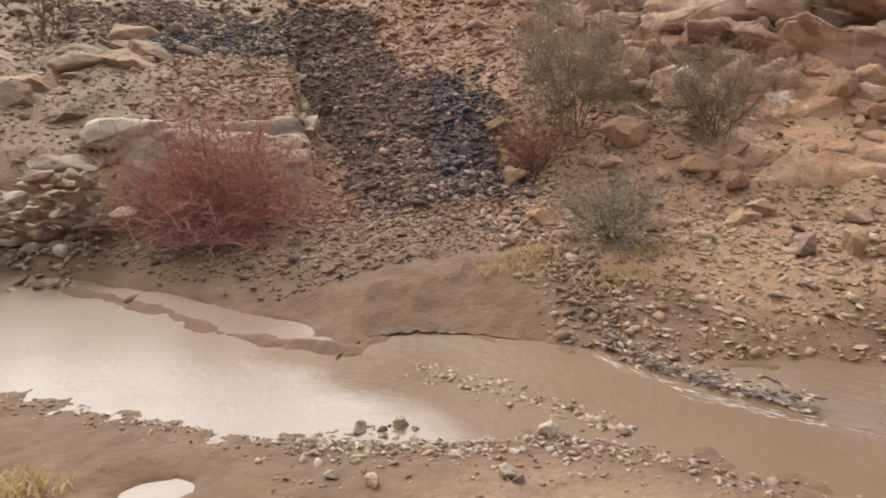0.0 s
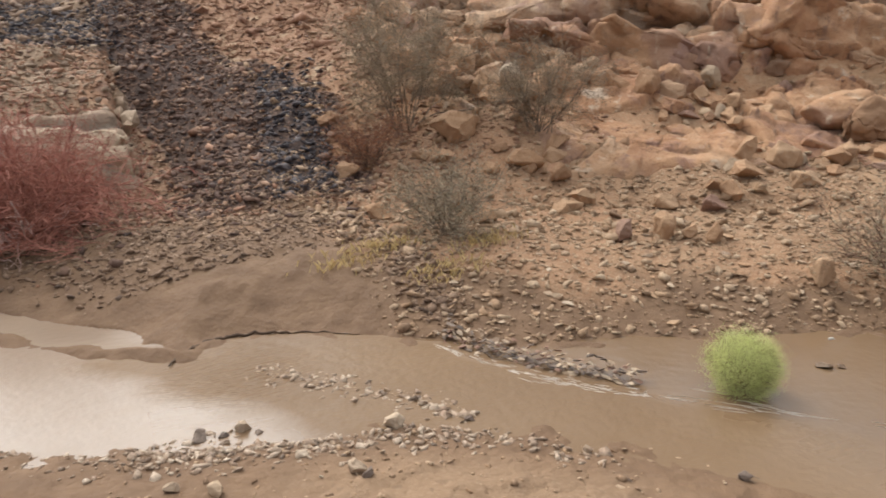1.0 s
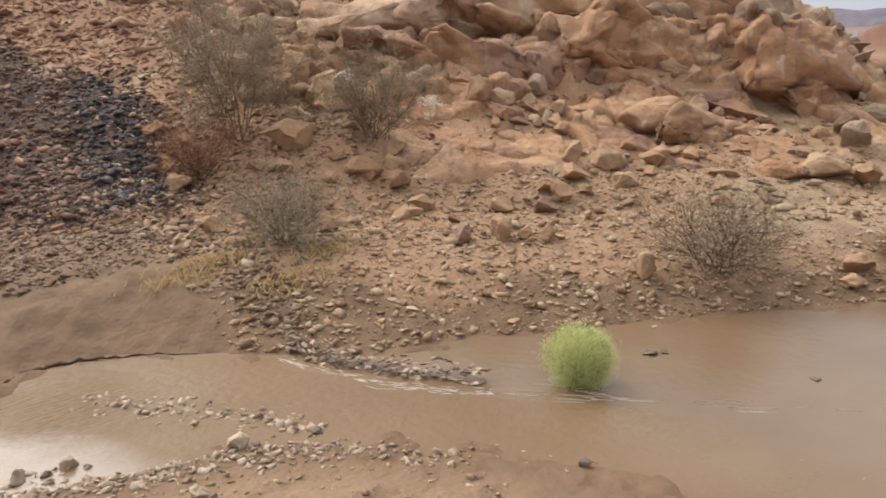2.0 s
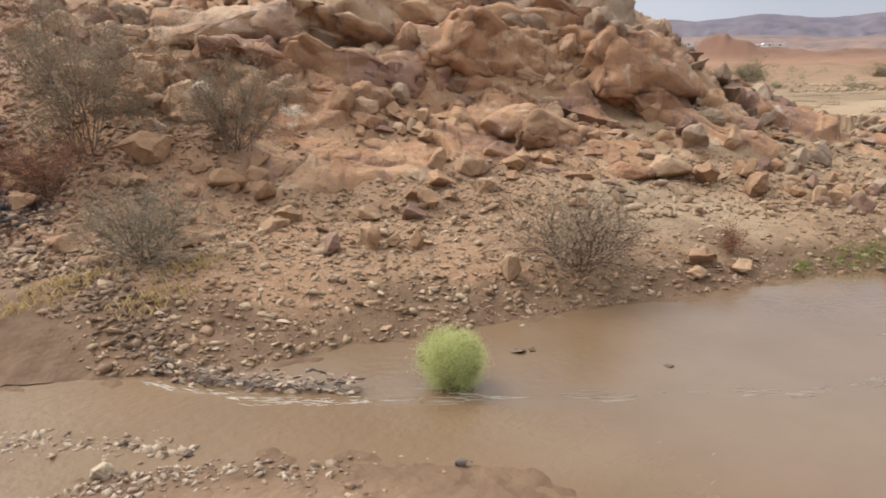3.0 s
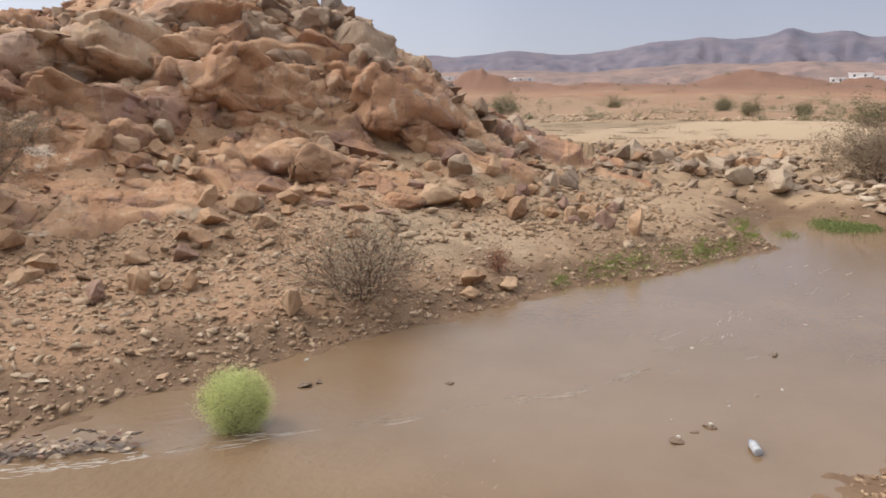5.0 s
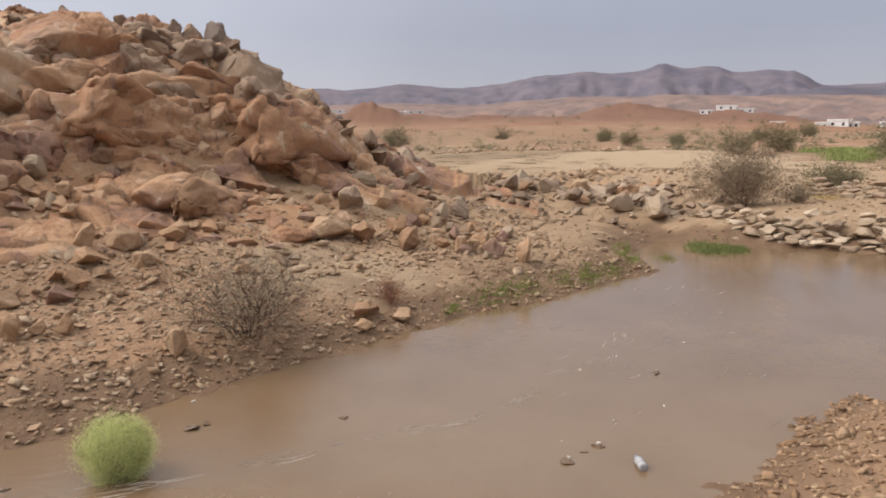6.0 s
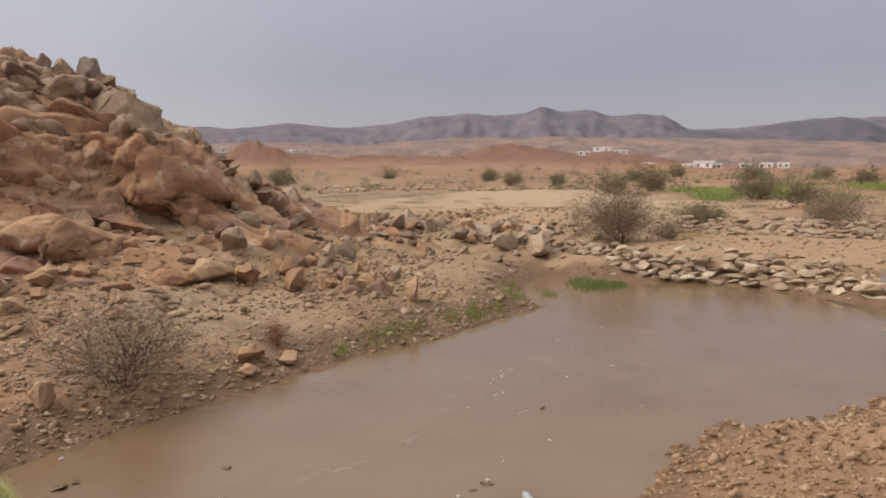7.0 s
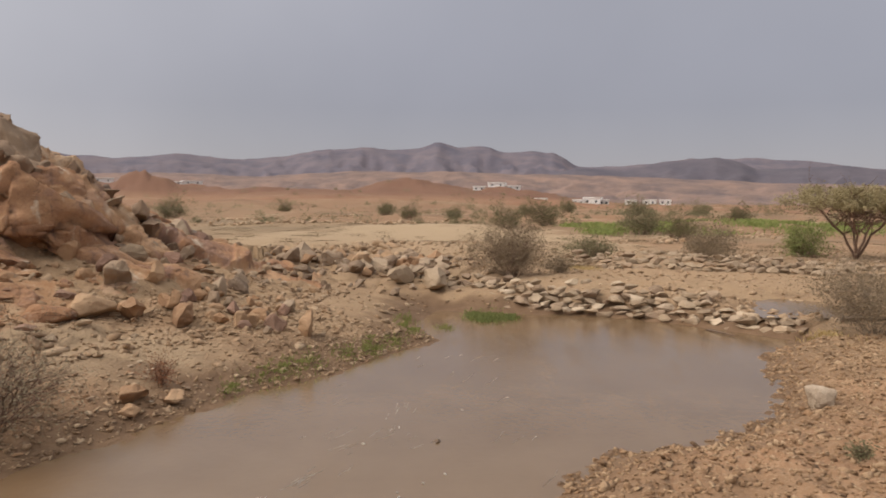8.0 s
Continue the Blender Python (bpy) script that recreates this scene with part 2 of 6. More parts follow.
def stone_look(dark, pale, warm, shine=0.85, island=False):
    """Weathered stone; each piece takes a tint of its own."""
    def build(n):
        pos = n("ShaderNodeTexCoord").outputs["Object"] if not island else place_of(n)
        own = n("ShaderNodeNewGeometry").outputs["Random Per Island"] if island else n("ShaderNodeObjectInfo").outputs["Random"]
        mid = n("ShaderNodeTexNoise", {"Vector": place_of(n), "Scale": 5.0, "Detail": 6.0, "Roughness": 0.65}).outputs[0]
        fine = n("ShaderNodeTexNoise", {"Vector": place_of(n), "Scale": 34.0, "Detail": 4.0, "Roughness": 0.7}).outputs[0]
        tint = n("ShaderNodeValToRGB", {0: own}, ramp=[(0.0, dark), (0.30, warm), (0.62, tuple(0.5 * (a + b) for a, b in zip(warm, pale))), (1.0, pale)]).outputs[0]
        col = mixed(n, spread(n, mid, 0.35, 0.7, 0.0, 0.55), tint, warm)
        col = mixed(n, spread(n, mid, 0.56, 0.75, 0.0, 0.6), col, pale)
        col = mixed(n, spread(n, fine, 0.45, 0.28, 0.0, 0.55), col, tuple(c * 0.8 for c in dark))
        lift = n("ShaderNodeMath", {0: mid, 1: fine}, operation="ADD").outputs[0]
        bump = n("ShaderNodeBump", {"Strength": 0.6, "Distance": 0.03, "Height": lift}).outputs[0]
        return n("ShaderNodeBsdfPrincipled", {"Base Color": col, "Roughness": shine, "Normal": bump, "Specular IOR Level": 0.3})
    return build


def twig_look(a, b, rough=0.85):
    def build(n):
        own = n("ShaderNodeNewGeometry").outputs["Random Per Island"]
        noise_ = n("ShaderNodeTexNoise", {"Vector": place_of(n), "Scale": 9.0, "Detail": 3.0}).outputs[0]
        col = mixed(n, own, a, b)
        col = mixed(n, spread(n, noise_, 0.4, 0.7, 0.0, 0.5), col, tuple(0.5 * (p + q) for p, q in zip(a, b)))
        return n("ShaderNodeBsdfPrincipled", {"Base Color": col, "Roughness": rough, "Specular IOR Level": 0.2})
    return build


def leaf_look(a, b):
    def build(n):
        own = n("ShaderNodeNewGeometry").outputs["Random Per Island"]
        col = mixed(n, own, a, b)
        solid = n("ShaderNodeBsdfPrincipled", {"Base Color": col, "Roughness": 0.7, "Specular IOR Level": 0.2})
        thin = n("ShaderNodeBsdfTranslucent", {"Color": col})
        return n("ShaderNodeMixShader", {0: 0.35, 1: solid.outputs[0], 2: thin.outputs[0]})
    return build


def water_look(n):
    pos = place_of(n)
    murk = n("ShaderNodeTexNoise", {"Vector": pos, "Scale": 0.55, "Detail": 4.0, "Roughness": 0.6}).outputs[0]
    col = mixed(n, spread(n, murk, 0.35, 0.65), (0.152, 0.094, 0.051), (0.184, 0.118, 0.068))
    ripple = n("ShaderNodeTexNoise", {"Vector": pos, "Scale": 11.0, "Detail": 3.0, "Roughness": 0.55}).outputs[0]
    swell = n("ShaderNodeTexNoise", {"Vector": pos, "Scale": 1.4, "Detail": 2.0}).outputs[0]
    lift = n("ShaderNodeMath", {0: ripple, 1: swell}, operation="ADD").outputs[0]
    # a riffle where the stream runs out over the bar
    away = n("ShaderNodeVectorMath", {0: pos, 1: (1.05, 6.05, 0.0)}, operation="DISTANCE").outputs["Value"]
    riffle = n("ShaderNodeTexNoise", {"Vector": n("ShaderNodeVectorMath", {0: pos, 1: (7.0, 26.0, 1.0)}, operation="MULTIPLY").outputs[0], "Scale": 1.0, "Detail": 2.0}).outputs[0]
    riffle = n("ShaderNodeMath", {0: riffle, 1: spread(n, away, 0.75, 0.2, 0.0, 5.0)}, operation="MULTIPLY").outputs[0]
    lift = n("ShaderNodeMath", {0: lift, 1: riffle}, operation="ADD").outputs[0]
    # the live current over the bar and past the stone ridge is churned, the pools beside it lie nearly flat
    px, py, _ = n("ShaderNodeSeparateXYZ", {0: pos}).outputs
    off = n("ShaderNodeMath", {0: n("ShaderNodeMath", {0: px, 1: 0.83}, operation="MULTIPLY").outputs[0], 1: n("ShaderNodeMath", {0: py, 1: 0.56}, operation="MULTIPLY").outputs[0]}, operation="ADD").outputs[0]
    wobble = n("ShaderNodeMath", {0: swell, 1: 0.6}, operation="MULTIPLY").outputs[0]
    off = n("ShaderNodeMath", {0: off, 1: wobble}, operation="ADD").outputs[0]
    live = n("ShaderNodeMath", {0: spread(n, off, 3.9, 4.25), 1: spread(n, off, 6.05, 5.85)}, operation="MULTIPLY").outputs[0]
    live = n("ShaderNodeMath", {0: live, 1: spread(n, px, 5.2, 3.6)}, operation="MULTIPLY").outputs[0]
    live = n("ShaderNodeMath", {0: live, 1: spread(n, py, 7.3, 6.8)}, operation="MULTIPLY").outputs[0]
    bump = n("ShaderNodeBump", {"Strength": n("ShaderNodeMath", {0: spread(n, live, 0.0, 1.0, 0.10, 0.34), 1: spread(n, px, 1.2, 0.2, 0.0, 0.02)}, operation="ADD").outputs[0], "Distance": 0.03, "Height": lift}).outputs[0]
    ruffled = n("ShaderNodeMath", {0: spread(n, live, 0.0, 1.0, 0.17, 0.34), 1: spread(n, px, 1.5, 0.3, 0.0, 0.11)}, operation="ADD").outputs[0]
    ruffled = n("ShaderNodeMath", {0: ruffled, 1: n("ShaderNodeMath", {0: spread(n, py, 7.0, 9.0, 0.0, 0.22), 1: spread(n, px, 0.6, -0.4)}, operation="MULTIPLY").outputs[0]}, operation="ADD").outputs[0]
    # drifting films of finer ripples, drawn out along the current
    drift = n("ShaderNodeMapping", {"Vector": pos, "Rotation": (0.0, 0.0, 0.55), "Scale": (0.32, 1.5, 1.0)}).outputs[0]
    film_ = n("ShaderNodeTexNoise", {"Vector": drift, "Scale": 1.2, "Detail": 5.0, "Roughness": 0.6, "Distortion": 0.8}).outputs[0]
    ruffled = n("ShaderNodeMath", {0: ruffled, 1: spread(n, film_, 0.52, 0.68, 0.0, 0.10)}, operation="ADD").outputs[0]
    return n("ShaderNodeBsdfPrincipled", {"Base Color": col, "Roughness": ruffled, "IOR": 1.40, "Normal": bump, "Specular IOR Level": spread(n, live, 0.0, 1.0, 0.75, 0.15)})


def plain_look(col, col2, scale=3.0, rough=0.8, relief=0.02):
    def build(n):
        a = n("ShaderNodeTexNoise", {"Vector": place_of(n), "Scale": scale, "Detail": 6.0, "Roughness": 0.65}).outputs[0]
        bump = n("ShaderNodeBump", {"Strength": 0.5, "Distance": relief, "Height": a}).outputs[0]
        return n("ShaderNodeBsdfPrincipled", {"Base Color": mixed(n, spread(n, a, 0.35, 0.65), col, col2), "Roughness": rough, "Normal": bump, "Specular IOR Level": 0.25})
    return build


M = {
    "ground": material("desert_ground", ground_look),
    "bedrock": material("jointed_bedrock", bedrock_look),
    "pale_bedrock": material("pale_bedrock", lambda n: bedrock_look(n, 0.6)),
    "boulder": material("ochre_rock", stone_look((0.250, 0.145, 0.083), (0.44, 0.298, 0.185), (0.355, 0.209, 0.117))),
    "tan_rock": material("tan_rock", stone_look((0.19, 0.135, 0.09), (0.42, 0.32, 0.225), (0.305, 0.220, 0.146))),
    "grey_rubble": material("grey_rubble", stone_look((0.135, 0.092, 0.066), (0.40, 0.305, 0.22), (0.255, 0.178, 0.120), island=True)),
    "cliff_rock": material("cliff_rock", lambda n: bedrock_look(n, block=True)),
    "cliff_rubble": material("cliff_rubble", stone_look((0.14, 0.085, 0.056), (0.43, 0.30, 0.195), (0.285, 0.165, 0.095), island=True)),
    "grey_rock": material("grey_rock", stone_look((0.20, 0.138, 0.095), (0.42, 0.325, 0.235), (0.30, 0.208, 0.138))),
    "crest_rock": material("crest_rock", stone_look((0.115, 0.074, 0.054), (0.34, 0.240, 0.165), (0.210, 0.134, 0.088))),
    "crest_rubble": material("crest_rubble", stone_look((0.105, 0.067, 0.049), (0.36, 0.25, 0.165), (0.215, 0.136, 0.087), island=True)),
    "purple_rock": material("purple_rock", stone_look((0.150, 0.088, 0.066), (0.33, 0.215, 0.155), (0.235, 0.135, 0.096))),
    "dark_rock": material("dark_rock", stone_look((0.075, 0.058, 0.048), (0.25, 0.195, 0.155), (0.155, 0.112, 0.088))),
    "pale_rock": material("pale_rock", stone_look((0.34, 0.24, 0.16), (0.52, 0.42, 0.315), (0.44, 0.325, 0.22))),
    "white_rock": material("white_rock", stone_look((0.36, 0.275, 0.20), (0.54, 0.455, 0.365), (0.46, 0.372, 0.285))),
    "gravel": material("gravel", stone_look((0.175, 0.110, 0.069), (0.46, 0.345, 0.235), (0.325, 0.208, 0.122), island=True)),
    "red_gravel": material("red_gravel", stone_look((0.14, 0.075, 0.052), (0.42, 0.275, 0.18), (0.285, 0.148, 0.090), island=True)),
    "slag": material("slag_stones", stone_look((0.042, 0.027, 0.023), (0.26, 0.160, 0.108), (0.112, 0.066, 0.050), island=True)),
    "wet_stone": material("wet_stones", stone_look((0.10, 0.070, 0.050), (0.50, 0.40, 0.30), (0.30, 0.205, 0.138), 0.55, island=True)),
    "blue_slag": material("blue_slag_stones", stone_look((0.019, 0.017, 0.021), (0.13, 0.110, 0.108), (0.045, 0.037, 0.041), island=True)),
    "brown_stone": material("brown_stones", stone_look((0.075, 0.050, 0.036), (0.36, 0.25, 0.17), (0.185, 0.115, 0.074), island=True)),
    "bank_gravel": material("bank_gravel", stone_look((0.125, 0.074, 0.043), (0.44, 0.31, 0.195), (0.275, 0.160, 0.086), island=True)),
    # distance haze is mixed into this blue-grey base colour
    "storm_mountain": material("hazed_storm_mountain", plain_look((0.082, 0.075, 0.096), (0.118, 0.102, 0.120), 0.012, 1.0, 8.0)),
    "water": material("muddy_water", water_look),
    "foam": material("foam", plain_look((0.47, 0.40, 0.33), (0.62, 0.56, 0.49), 20, 0.6)),
    # near-black mud: the shade below the bank's lip is in this colour
    "mud": material("shaded_wet_mud", plain_look((0.055, 0.035, 0.024), (0.10, 0.064, 0.042), 14, 0.9)),
    "silt_lump": material("silt_lumps", plain_look((0.120, 0.078, 0.048), (0.165, 0.108, 0.068), 14, 0.5)),
    "red_twig": material("red_twigs", twig_look((0.20, 0.072, 0.054), (0.50, 0.235, 0.175))),
    "pale_twig": material("pale_twigs", twig_look((0.38, 0.24, 0.20), (0.50, 0.38, 0.33))),
    "grey_twig": material("grey_twigs", twig_look((0.13, 0.095, 0.07), (0.26, 0.205, 0.15))),
    "brown_twig": material("brown_twigs", twig_look((0.10, 0.062, 0.045), (0.20, 0.125, 0.09))),
    "sage": material("sage_leaves", leaf_look((0.19, 0.160, 0.108), (0.34, 0.285, 0.195))),
    "dry_leaf": material("dry_leaves", leaf_look((0.165, 0.120, 0.076), (0.28, 0.215, 0.142))),
    "olive": material("olive_leaves", leaf_look((0.12, 0.108, 0.06), (0.23, 0.205, 0.115))),
    "rust_leaf": material("rusty_leaves", leaf_look((0.16, 0.06, 0.032), (0.30, 0.13, 0.065))),
    "lime": material("lime_leaves", leaf_look((0.45, 0.50, 0.16), (0.68, 0.70, 0.33))),
    "acacia_leaf": material("acacia_leaves", leaf_look((0.22, 0.180, 0.095), (0.37, 0.31, 0.18))),
    "crop": material("crop_leaves", leaf_look((0.13, 0.155, 0.050), (0.25, 0.27, 0.10))),
    "field": material("field_leaves", leaf_look((0.17, 0.215, 0.065), (0.32, 0.36, 0.13))),
    "grass": material("grass_blades", leaf_look((0.15, 0.17, 0.05), (0.29, 0.30, 0.10))),
    "straw": material("straw_blades", leaf_look((0.42, 0.30, 0.13), (0.58, 0.45, 0.23))),
    "white": material("white_plaster", plain_look((0.72, 0.70, 0.68), (0.82, 0.81, 0.79), 0.6, 0.8)),
    "window": material("dark_window", plain_look((0.04, 0.045, 0.05), (0.07, 0.075, 0.08), 1.0, 0.3)),
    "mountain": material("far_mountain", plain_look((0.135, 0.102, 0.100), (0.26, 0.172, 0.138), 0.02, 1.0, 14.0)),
    # purple-grey: the rock's colour with the haze of distance painted in
    "dark_mountain": material("hazed_dark_mountain", plain_look((0.100, 0.092, 0.120), (0.160, 0.132, 0.148), 0.012, 1.0, 8.0)),
    "plastic": material("cloudy_plastic", plain_look((0.27, 0.265, 0.27), (0.40, 0.395, 0.40), 8.0, 0.25)),
    "cap": material("blue_plastic", plain_look((0.10, 0.16, 0.35), (0.12, 0.18, 0.40), 8.0, 0.4)),
    "litter": material("litter_scraps", plain_look((0.42, 0.37, 0.31), (0.56, 0.52, 0.46), 8.0, 0.6)),
    "wood": material("drift_wood", plain_look((0.09, 0.06, 0.045), (0.16, 0.11, 0.08), 12.0, 0.8)),
}

# ---- the lie of the land: water's edge, banks, knoll, plain ----
EYE_Z = 2.6
FAR_SHORE = [(-16, 18), (-6, 12.3), (-2.7, 10.3), (-2.06, 9.88), (-1.67, 9.45), (-1.0, 9.02), (-0.36, 8.2), (0.1, 7.78), (0.42, 7.5), (0.6, 6.95), (0.75, 6.62), (0.96, 6.87), (1.24, 6.94), (1.67, 6.87),
             (2.26, 6.5), (2.9, 6.0), (3.4, 5.6), (3.9, 5.4), (4.46, 5.3), (5.07, 4.98), (5.9, 4.64), (7.1, 4.15), (8.1, 3.65), (9.05, 3.25),
             (10.2, 2.75), (11.4, 1.78), (13.1, 1.0), (14.4, 0.25), (16.2, 0.85), (18.4, 0.4)]
WALL_FOOT = [(18.4, 0.4), (18.0, -1.8), (17.7, -3.4), (17.0, -4.6), (15.9, -5.7), (14.8, -6.6)]
NEAR_SHORE = [(-16, 13), (-7, 9.2), (-2.2, 6.6), (-1.1, 5.9), (-0.3, 5.3), (0.5, 5.0), (1.2, 4.75), (1.9, 4.65), (2.5, 4.3),
              (3.2, 3.55), (3.7, 2.75), (3.75, 2.1), (3.9, 1.2), (4.5, 0.2), (5.6, -0.5), (6.3, -0.85), (7.3, -1.25),
              (7.9, -1.8), (8.3, -2.9), (9.4, -4.0), (11.3, -4.8), (13.2, -5.4), (14.0, -6.0), (14.8, -6.6)]

SHELF = [(-9, 14.2), (-4.2, 12.0), (-2.7, 11.55), (-1.7, 11.5), (-0.6, 11.6), (0.55, 11.75), (1.0, 12.4), (1.1, 17)]


def hashed(ix, iy, seed):
    v = np.sin(ix * 127.1 + iy * 311.7 + seed * 74.7) * 43758.5453
    return v - np.floor(v)


def vnoise(x, y, seed=0):
    """Smooth value noise, -1 to 1."""
    ix, iy = np.floor(x), np.floor(y)
    fx, fy = x - ix, y - iy
    fx, fy = fx * fx * fx * (fx * (fx * 6 - 15) + 10), fy * fy * fy * (fy * (fy * 6 - 15) + 10)
    a, b = hashed(ix, iy, seed), hashed(ix + 1, iy, seed)
    c, d = hashed(ix, iy + 1, seed), hashed(ix + 1, iy + 1, seed)
    return 2 * ((a + (b - a) * fx) * (1 - fy) + (c + (d - c) * fx) * fy) - 1


def fbm(x, y, seed=0, octaves=4, gain=0.5):
    total, amp = 0 * x, 1.0
    for k in range(octaves):
        total = total + amp * vnoise(x * 2.03 ** k + 17 * k, y * 2.03 ** k - 9 * k, seed + k)
        amp *= gain
    return total


def blocks(x, y, seed=0):
    """Broken rock: each cell has a tilted top of its own height. Returns the height (about -1 to 1), the distance from a crack and a number of the cell's own."""
    ix, iy = np.floor(x), np.floor(y)
    best, second = np.full(x.shape, 9.0), np.full(x.shape, 9.0)
    top, own = np.zeros(x.shape), np.zeros(x.shape)
    for dx in (-1, 0, 1):
        for dy in (-1, 0, 1):
            cx, cy = ix + dx, iy + dy
            px, py = cx + hashed(cx, cy, seed), cy + hashed(cx, cy, seed + 5)
            d = np.hypot(x - px, y - py)
            h = 1.3 * (hashed(cx, cy, seed + 9) - 0.5) + (x - px) * 1.6 * (hashed(cx, cy, seed + 13) - 0.5) + (y - py) * 1.6 * (hashed(cx, cy, seed + 17) - 0.5)
            nearer = d < best
            second = np.where(nearer, best, np.minimum(second, d))
            top = np.where(nearer, h, top)
            own = np.where(nearer, hashed(cx, cy, seed + 21), own)
            best = np.where(nearer, d, best)
    return top, np.clip((second - best) / 0.14, 0, 1), own


def to_line(x, y, line):
    """Distance to a polyline."""
    best = np.full(x.shape, 1e9)
    for (ax, ay), (bx, by) in zip(line, line[1:]):
        ux, uy = bx - ax, by - ay
        k = np.clip(((x - ax) * ux + (y - ay) * uy) / (ux * ux + uy * uy), 0, 1)
        best = np.minimum(best, np.hypot(x - ax - k * ux, y - ay - k * uy))
    return best


def in_ring(x, y, ring):
    inside = np.zeros(x.shape, bool)
    for (ax, ay), (bx, by) in zip(ring, ring[1:] + ring[:1]):
        cross = (ay > y) != (by > y)
        inside ^= cross & (x < (bx - ax) * (y - ay) / (by - ay + 1e-12) + ax)
    return inside


def ramp(v, a, b):
    k = np.clip((v - a) / (b - a), 0, 1)
    return k * k * (3 - 2 * k)


def smin(a, b, k):
    h = np.clip(0.5 + 0.5 * (b - a) / k, 0, 1)
    return b + (a - b) * h - k * h * (1 - h)


def land(x, y):
    """Height of the ground, the shares of bare rock, dark slag and wet mud at each place."""
    x, y = np.asarray(x, float), np.asarray(y, float)
    r = np.hypot(x, y)
    wob = 0.10 * fbm(x * 0.5, y * 0.5, 3, 2, 0.35)
    far, wall, near = to_line(x, y, FAR_SHORE), to_line(x, y, WALL_FOOT), to_line(x, y, NEAR_SHORE)
    wet = in_ring(x, y, FAR_SHORE + WALL_FOOT[1:-1] + NEAR_SHORE[::-1])
    edge = np.minimum(np.minimum(far, wall), near)
    s = np.maximum(far + wob * ramp(far, 0, 1) * 3, 0)
    # the knoll: wet beach, stony slope, steep broken rock, rounded top
    hill = np.interp(s, [0, 2.4, 6.2, 7.3, 8.9, 10.0, 11.5, 14, 18, 24, 60, 90], [0, 0.42, 1.62, 3.05, 3.5, 4.55, 4.95, 6.2, 9.0, 12.0, 12, 2])
    azimuth = np.degrees(np.arctan2(-x, y))
    gentle = np.interp(s, [0, 2.4, 4.5, 6, 8, 11, 16, 40], [0, 0.38, 0.95, 1.67, 2.5, 3.8, 5.6, 9])
    hill = hill + (gentle - hill) * ramp(azimuth, -48, -41)
    q = (x - 14.4) * 0.66 - (y - 9.0) * 0.75 - 0.9
    end = np.interp(q, [-20, -12, -7, -3, -0.3, 0.8, 2.3, 4.5, 8.5, 13], [12, 9.0, 6.1, 5.2, 4.6, 3.45, 2.2, 1.6, 1.0, 0.7])
    west = np.interp(r, [10, 13, 22, 30, 42, 60], [1.4, 1.8, 2.95, 4.5, 6.2, 7.6]) + np.interp(x, [-1, 1.0, 2.0, 5.0], [0, 0.4, 2.0, 9])
    hill = smin(smin(hill, end, 0.5), west, 0.6)
    # its top stays low over the gully side
    hill = smin(hill, EYE_Z + r * np.tan(np.radians(np.interp(azimuth, [-60, -53, -47, -43, -39, -30, 60], [40, 16, 10, 8.2, 5.2, 4.7, 4.7]))), 0.4)
    steep = ramp(s, 5.2, 7.5) * ramp(hill, 1.5, 2.4) * ramp(-q, -5.0, -2.0) * ramp(x, 2.2, 4.2)
    # shelf of ground held by the stone wall and by pale bedrock behind the red bush
    brow = to_line(x, y, SHELF)
    on_shelf = in_ring(x, y, SHELF + [(1.1, 24), (-14, 24), (-14, 16)])
    front, side = to_line(x, y, SHELF[:6]), to_line(x, y, SHELF[5:])
    shelf = np.interp(front, [0, 0.22, 0.7, 1.4, 2.4, 4.5, 9], [0.45, 1.02, 1.42, 1.62, 2.05, 2.5, 3.2]) + 0.10 * fbm(x * 0.8, y * 0.8, 15, 3)
    gutter = np.exp(-((x - 1.55) / 0.42) ** 2) * ramp(y, 11.6, 12.6) * ramp(y, 17.0, 15.0)
    hill = hill - 0.34 * gutter * ~on_shelf
    hill = np.where(on_shelf, hill + (np.maximum(hill, shelf) - hill) * ramp(side, 0.0, 0.28), hill)
    spur = on_shelf * ramp(brow, 1.1, 0.3) * ramp(x, -2.9, -1.8)
    rock = np.maximum(steep, spur * 0.9)
    ledge = ramp(s, 2.6, 4.4) * ramp(fbm(x * 0.42 + 3, y * 0.42, 21, 3), -0.25, 0.35) * ramp(x, 2.6, 4.5) * ramp(q, 6, 3)
    rock = np.maximum(rock, 0.75 * ledge)
    b3, c3, _ = blocks(x * 4.2, y * 4.6, 59)
    hill = hill + rock * (0.12 * fbm(x * 0.55, y * 0.55, 35, 3, 0.4) + 0.02 * b3)
    hill = hill + (1 - rock) * ramp(s, 0.5, 3) * (0.10 * fbm(x * 0.9, y * 0.9, 5, 4) + 0.03 * b3)
    # the plain beyond, with low red hills
    plain = 0.55 + 0.0045 * np.maximum(r - 20, 0) + 0.22 * fbm(x * 0.09, y * 0.09, 8, 4) * ramp(r, 15, 40)
    plain = np.minimum(plain, 1.9) + 0.35 * np.exp(-((x - 31) / 7) ** 2 - ((y + 1.0) / 5.0) ** 2)
    for mx, my, mr, mh in ((166.3, 68.7, 8, 4.6), (185, 50, 55, 3.0), (203, 14.5, 12, 2.0), (197, 2, 14, 1.2), (214, 8, 34, 2.8), (150, 24, 24, 0.9), (329, -17, 34, 6.0), (385, 165, 70, 10.0)):
        plain = plain + mh * np.exp(-((x - mx) ** 2 + (y - my) ** 2) / mr ** 2) * (1 + 0.26 * fbm(x * 2.2 / mr, y * 2.2 / mr, 29, 5, 0.6))
    plain = plain + np.where(r > 40, 0.45 * np.abs(fbm(x * 0.05, y * 0.05, 12, 5, 0.6)) * ramp(r, 40, 90), 0)
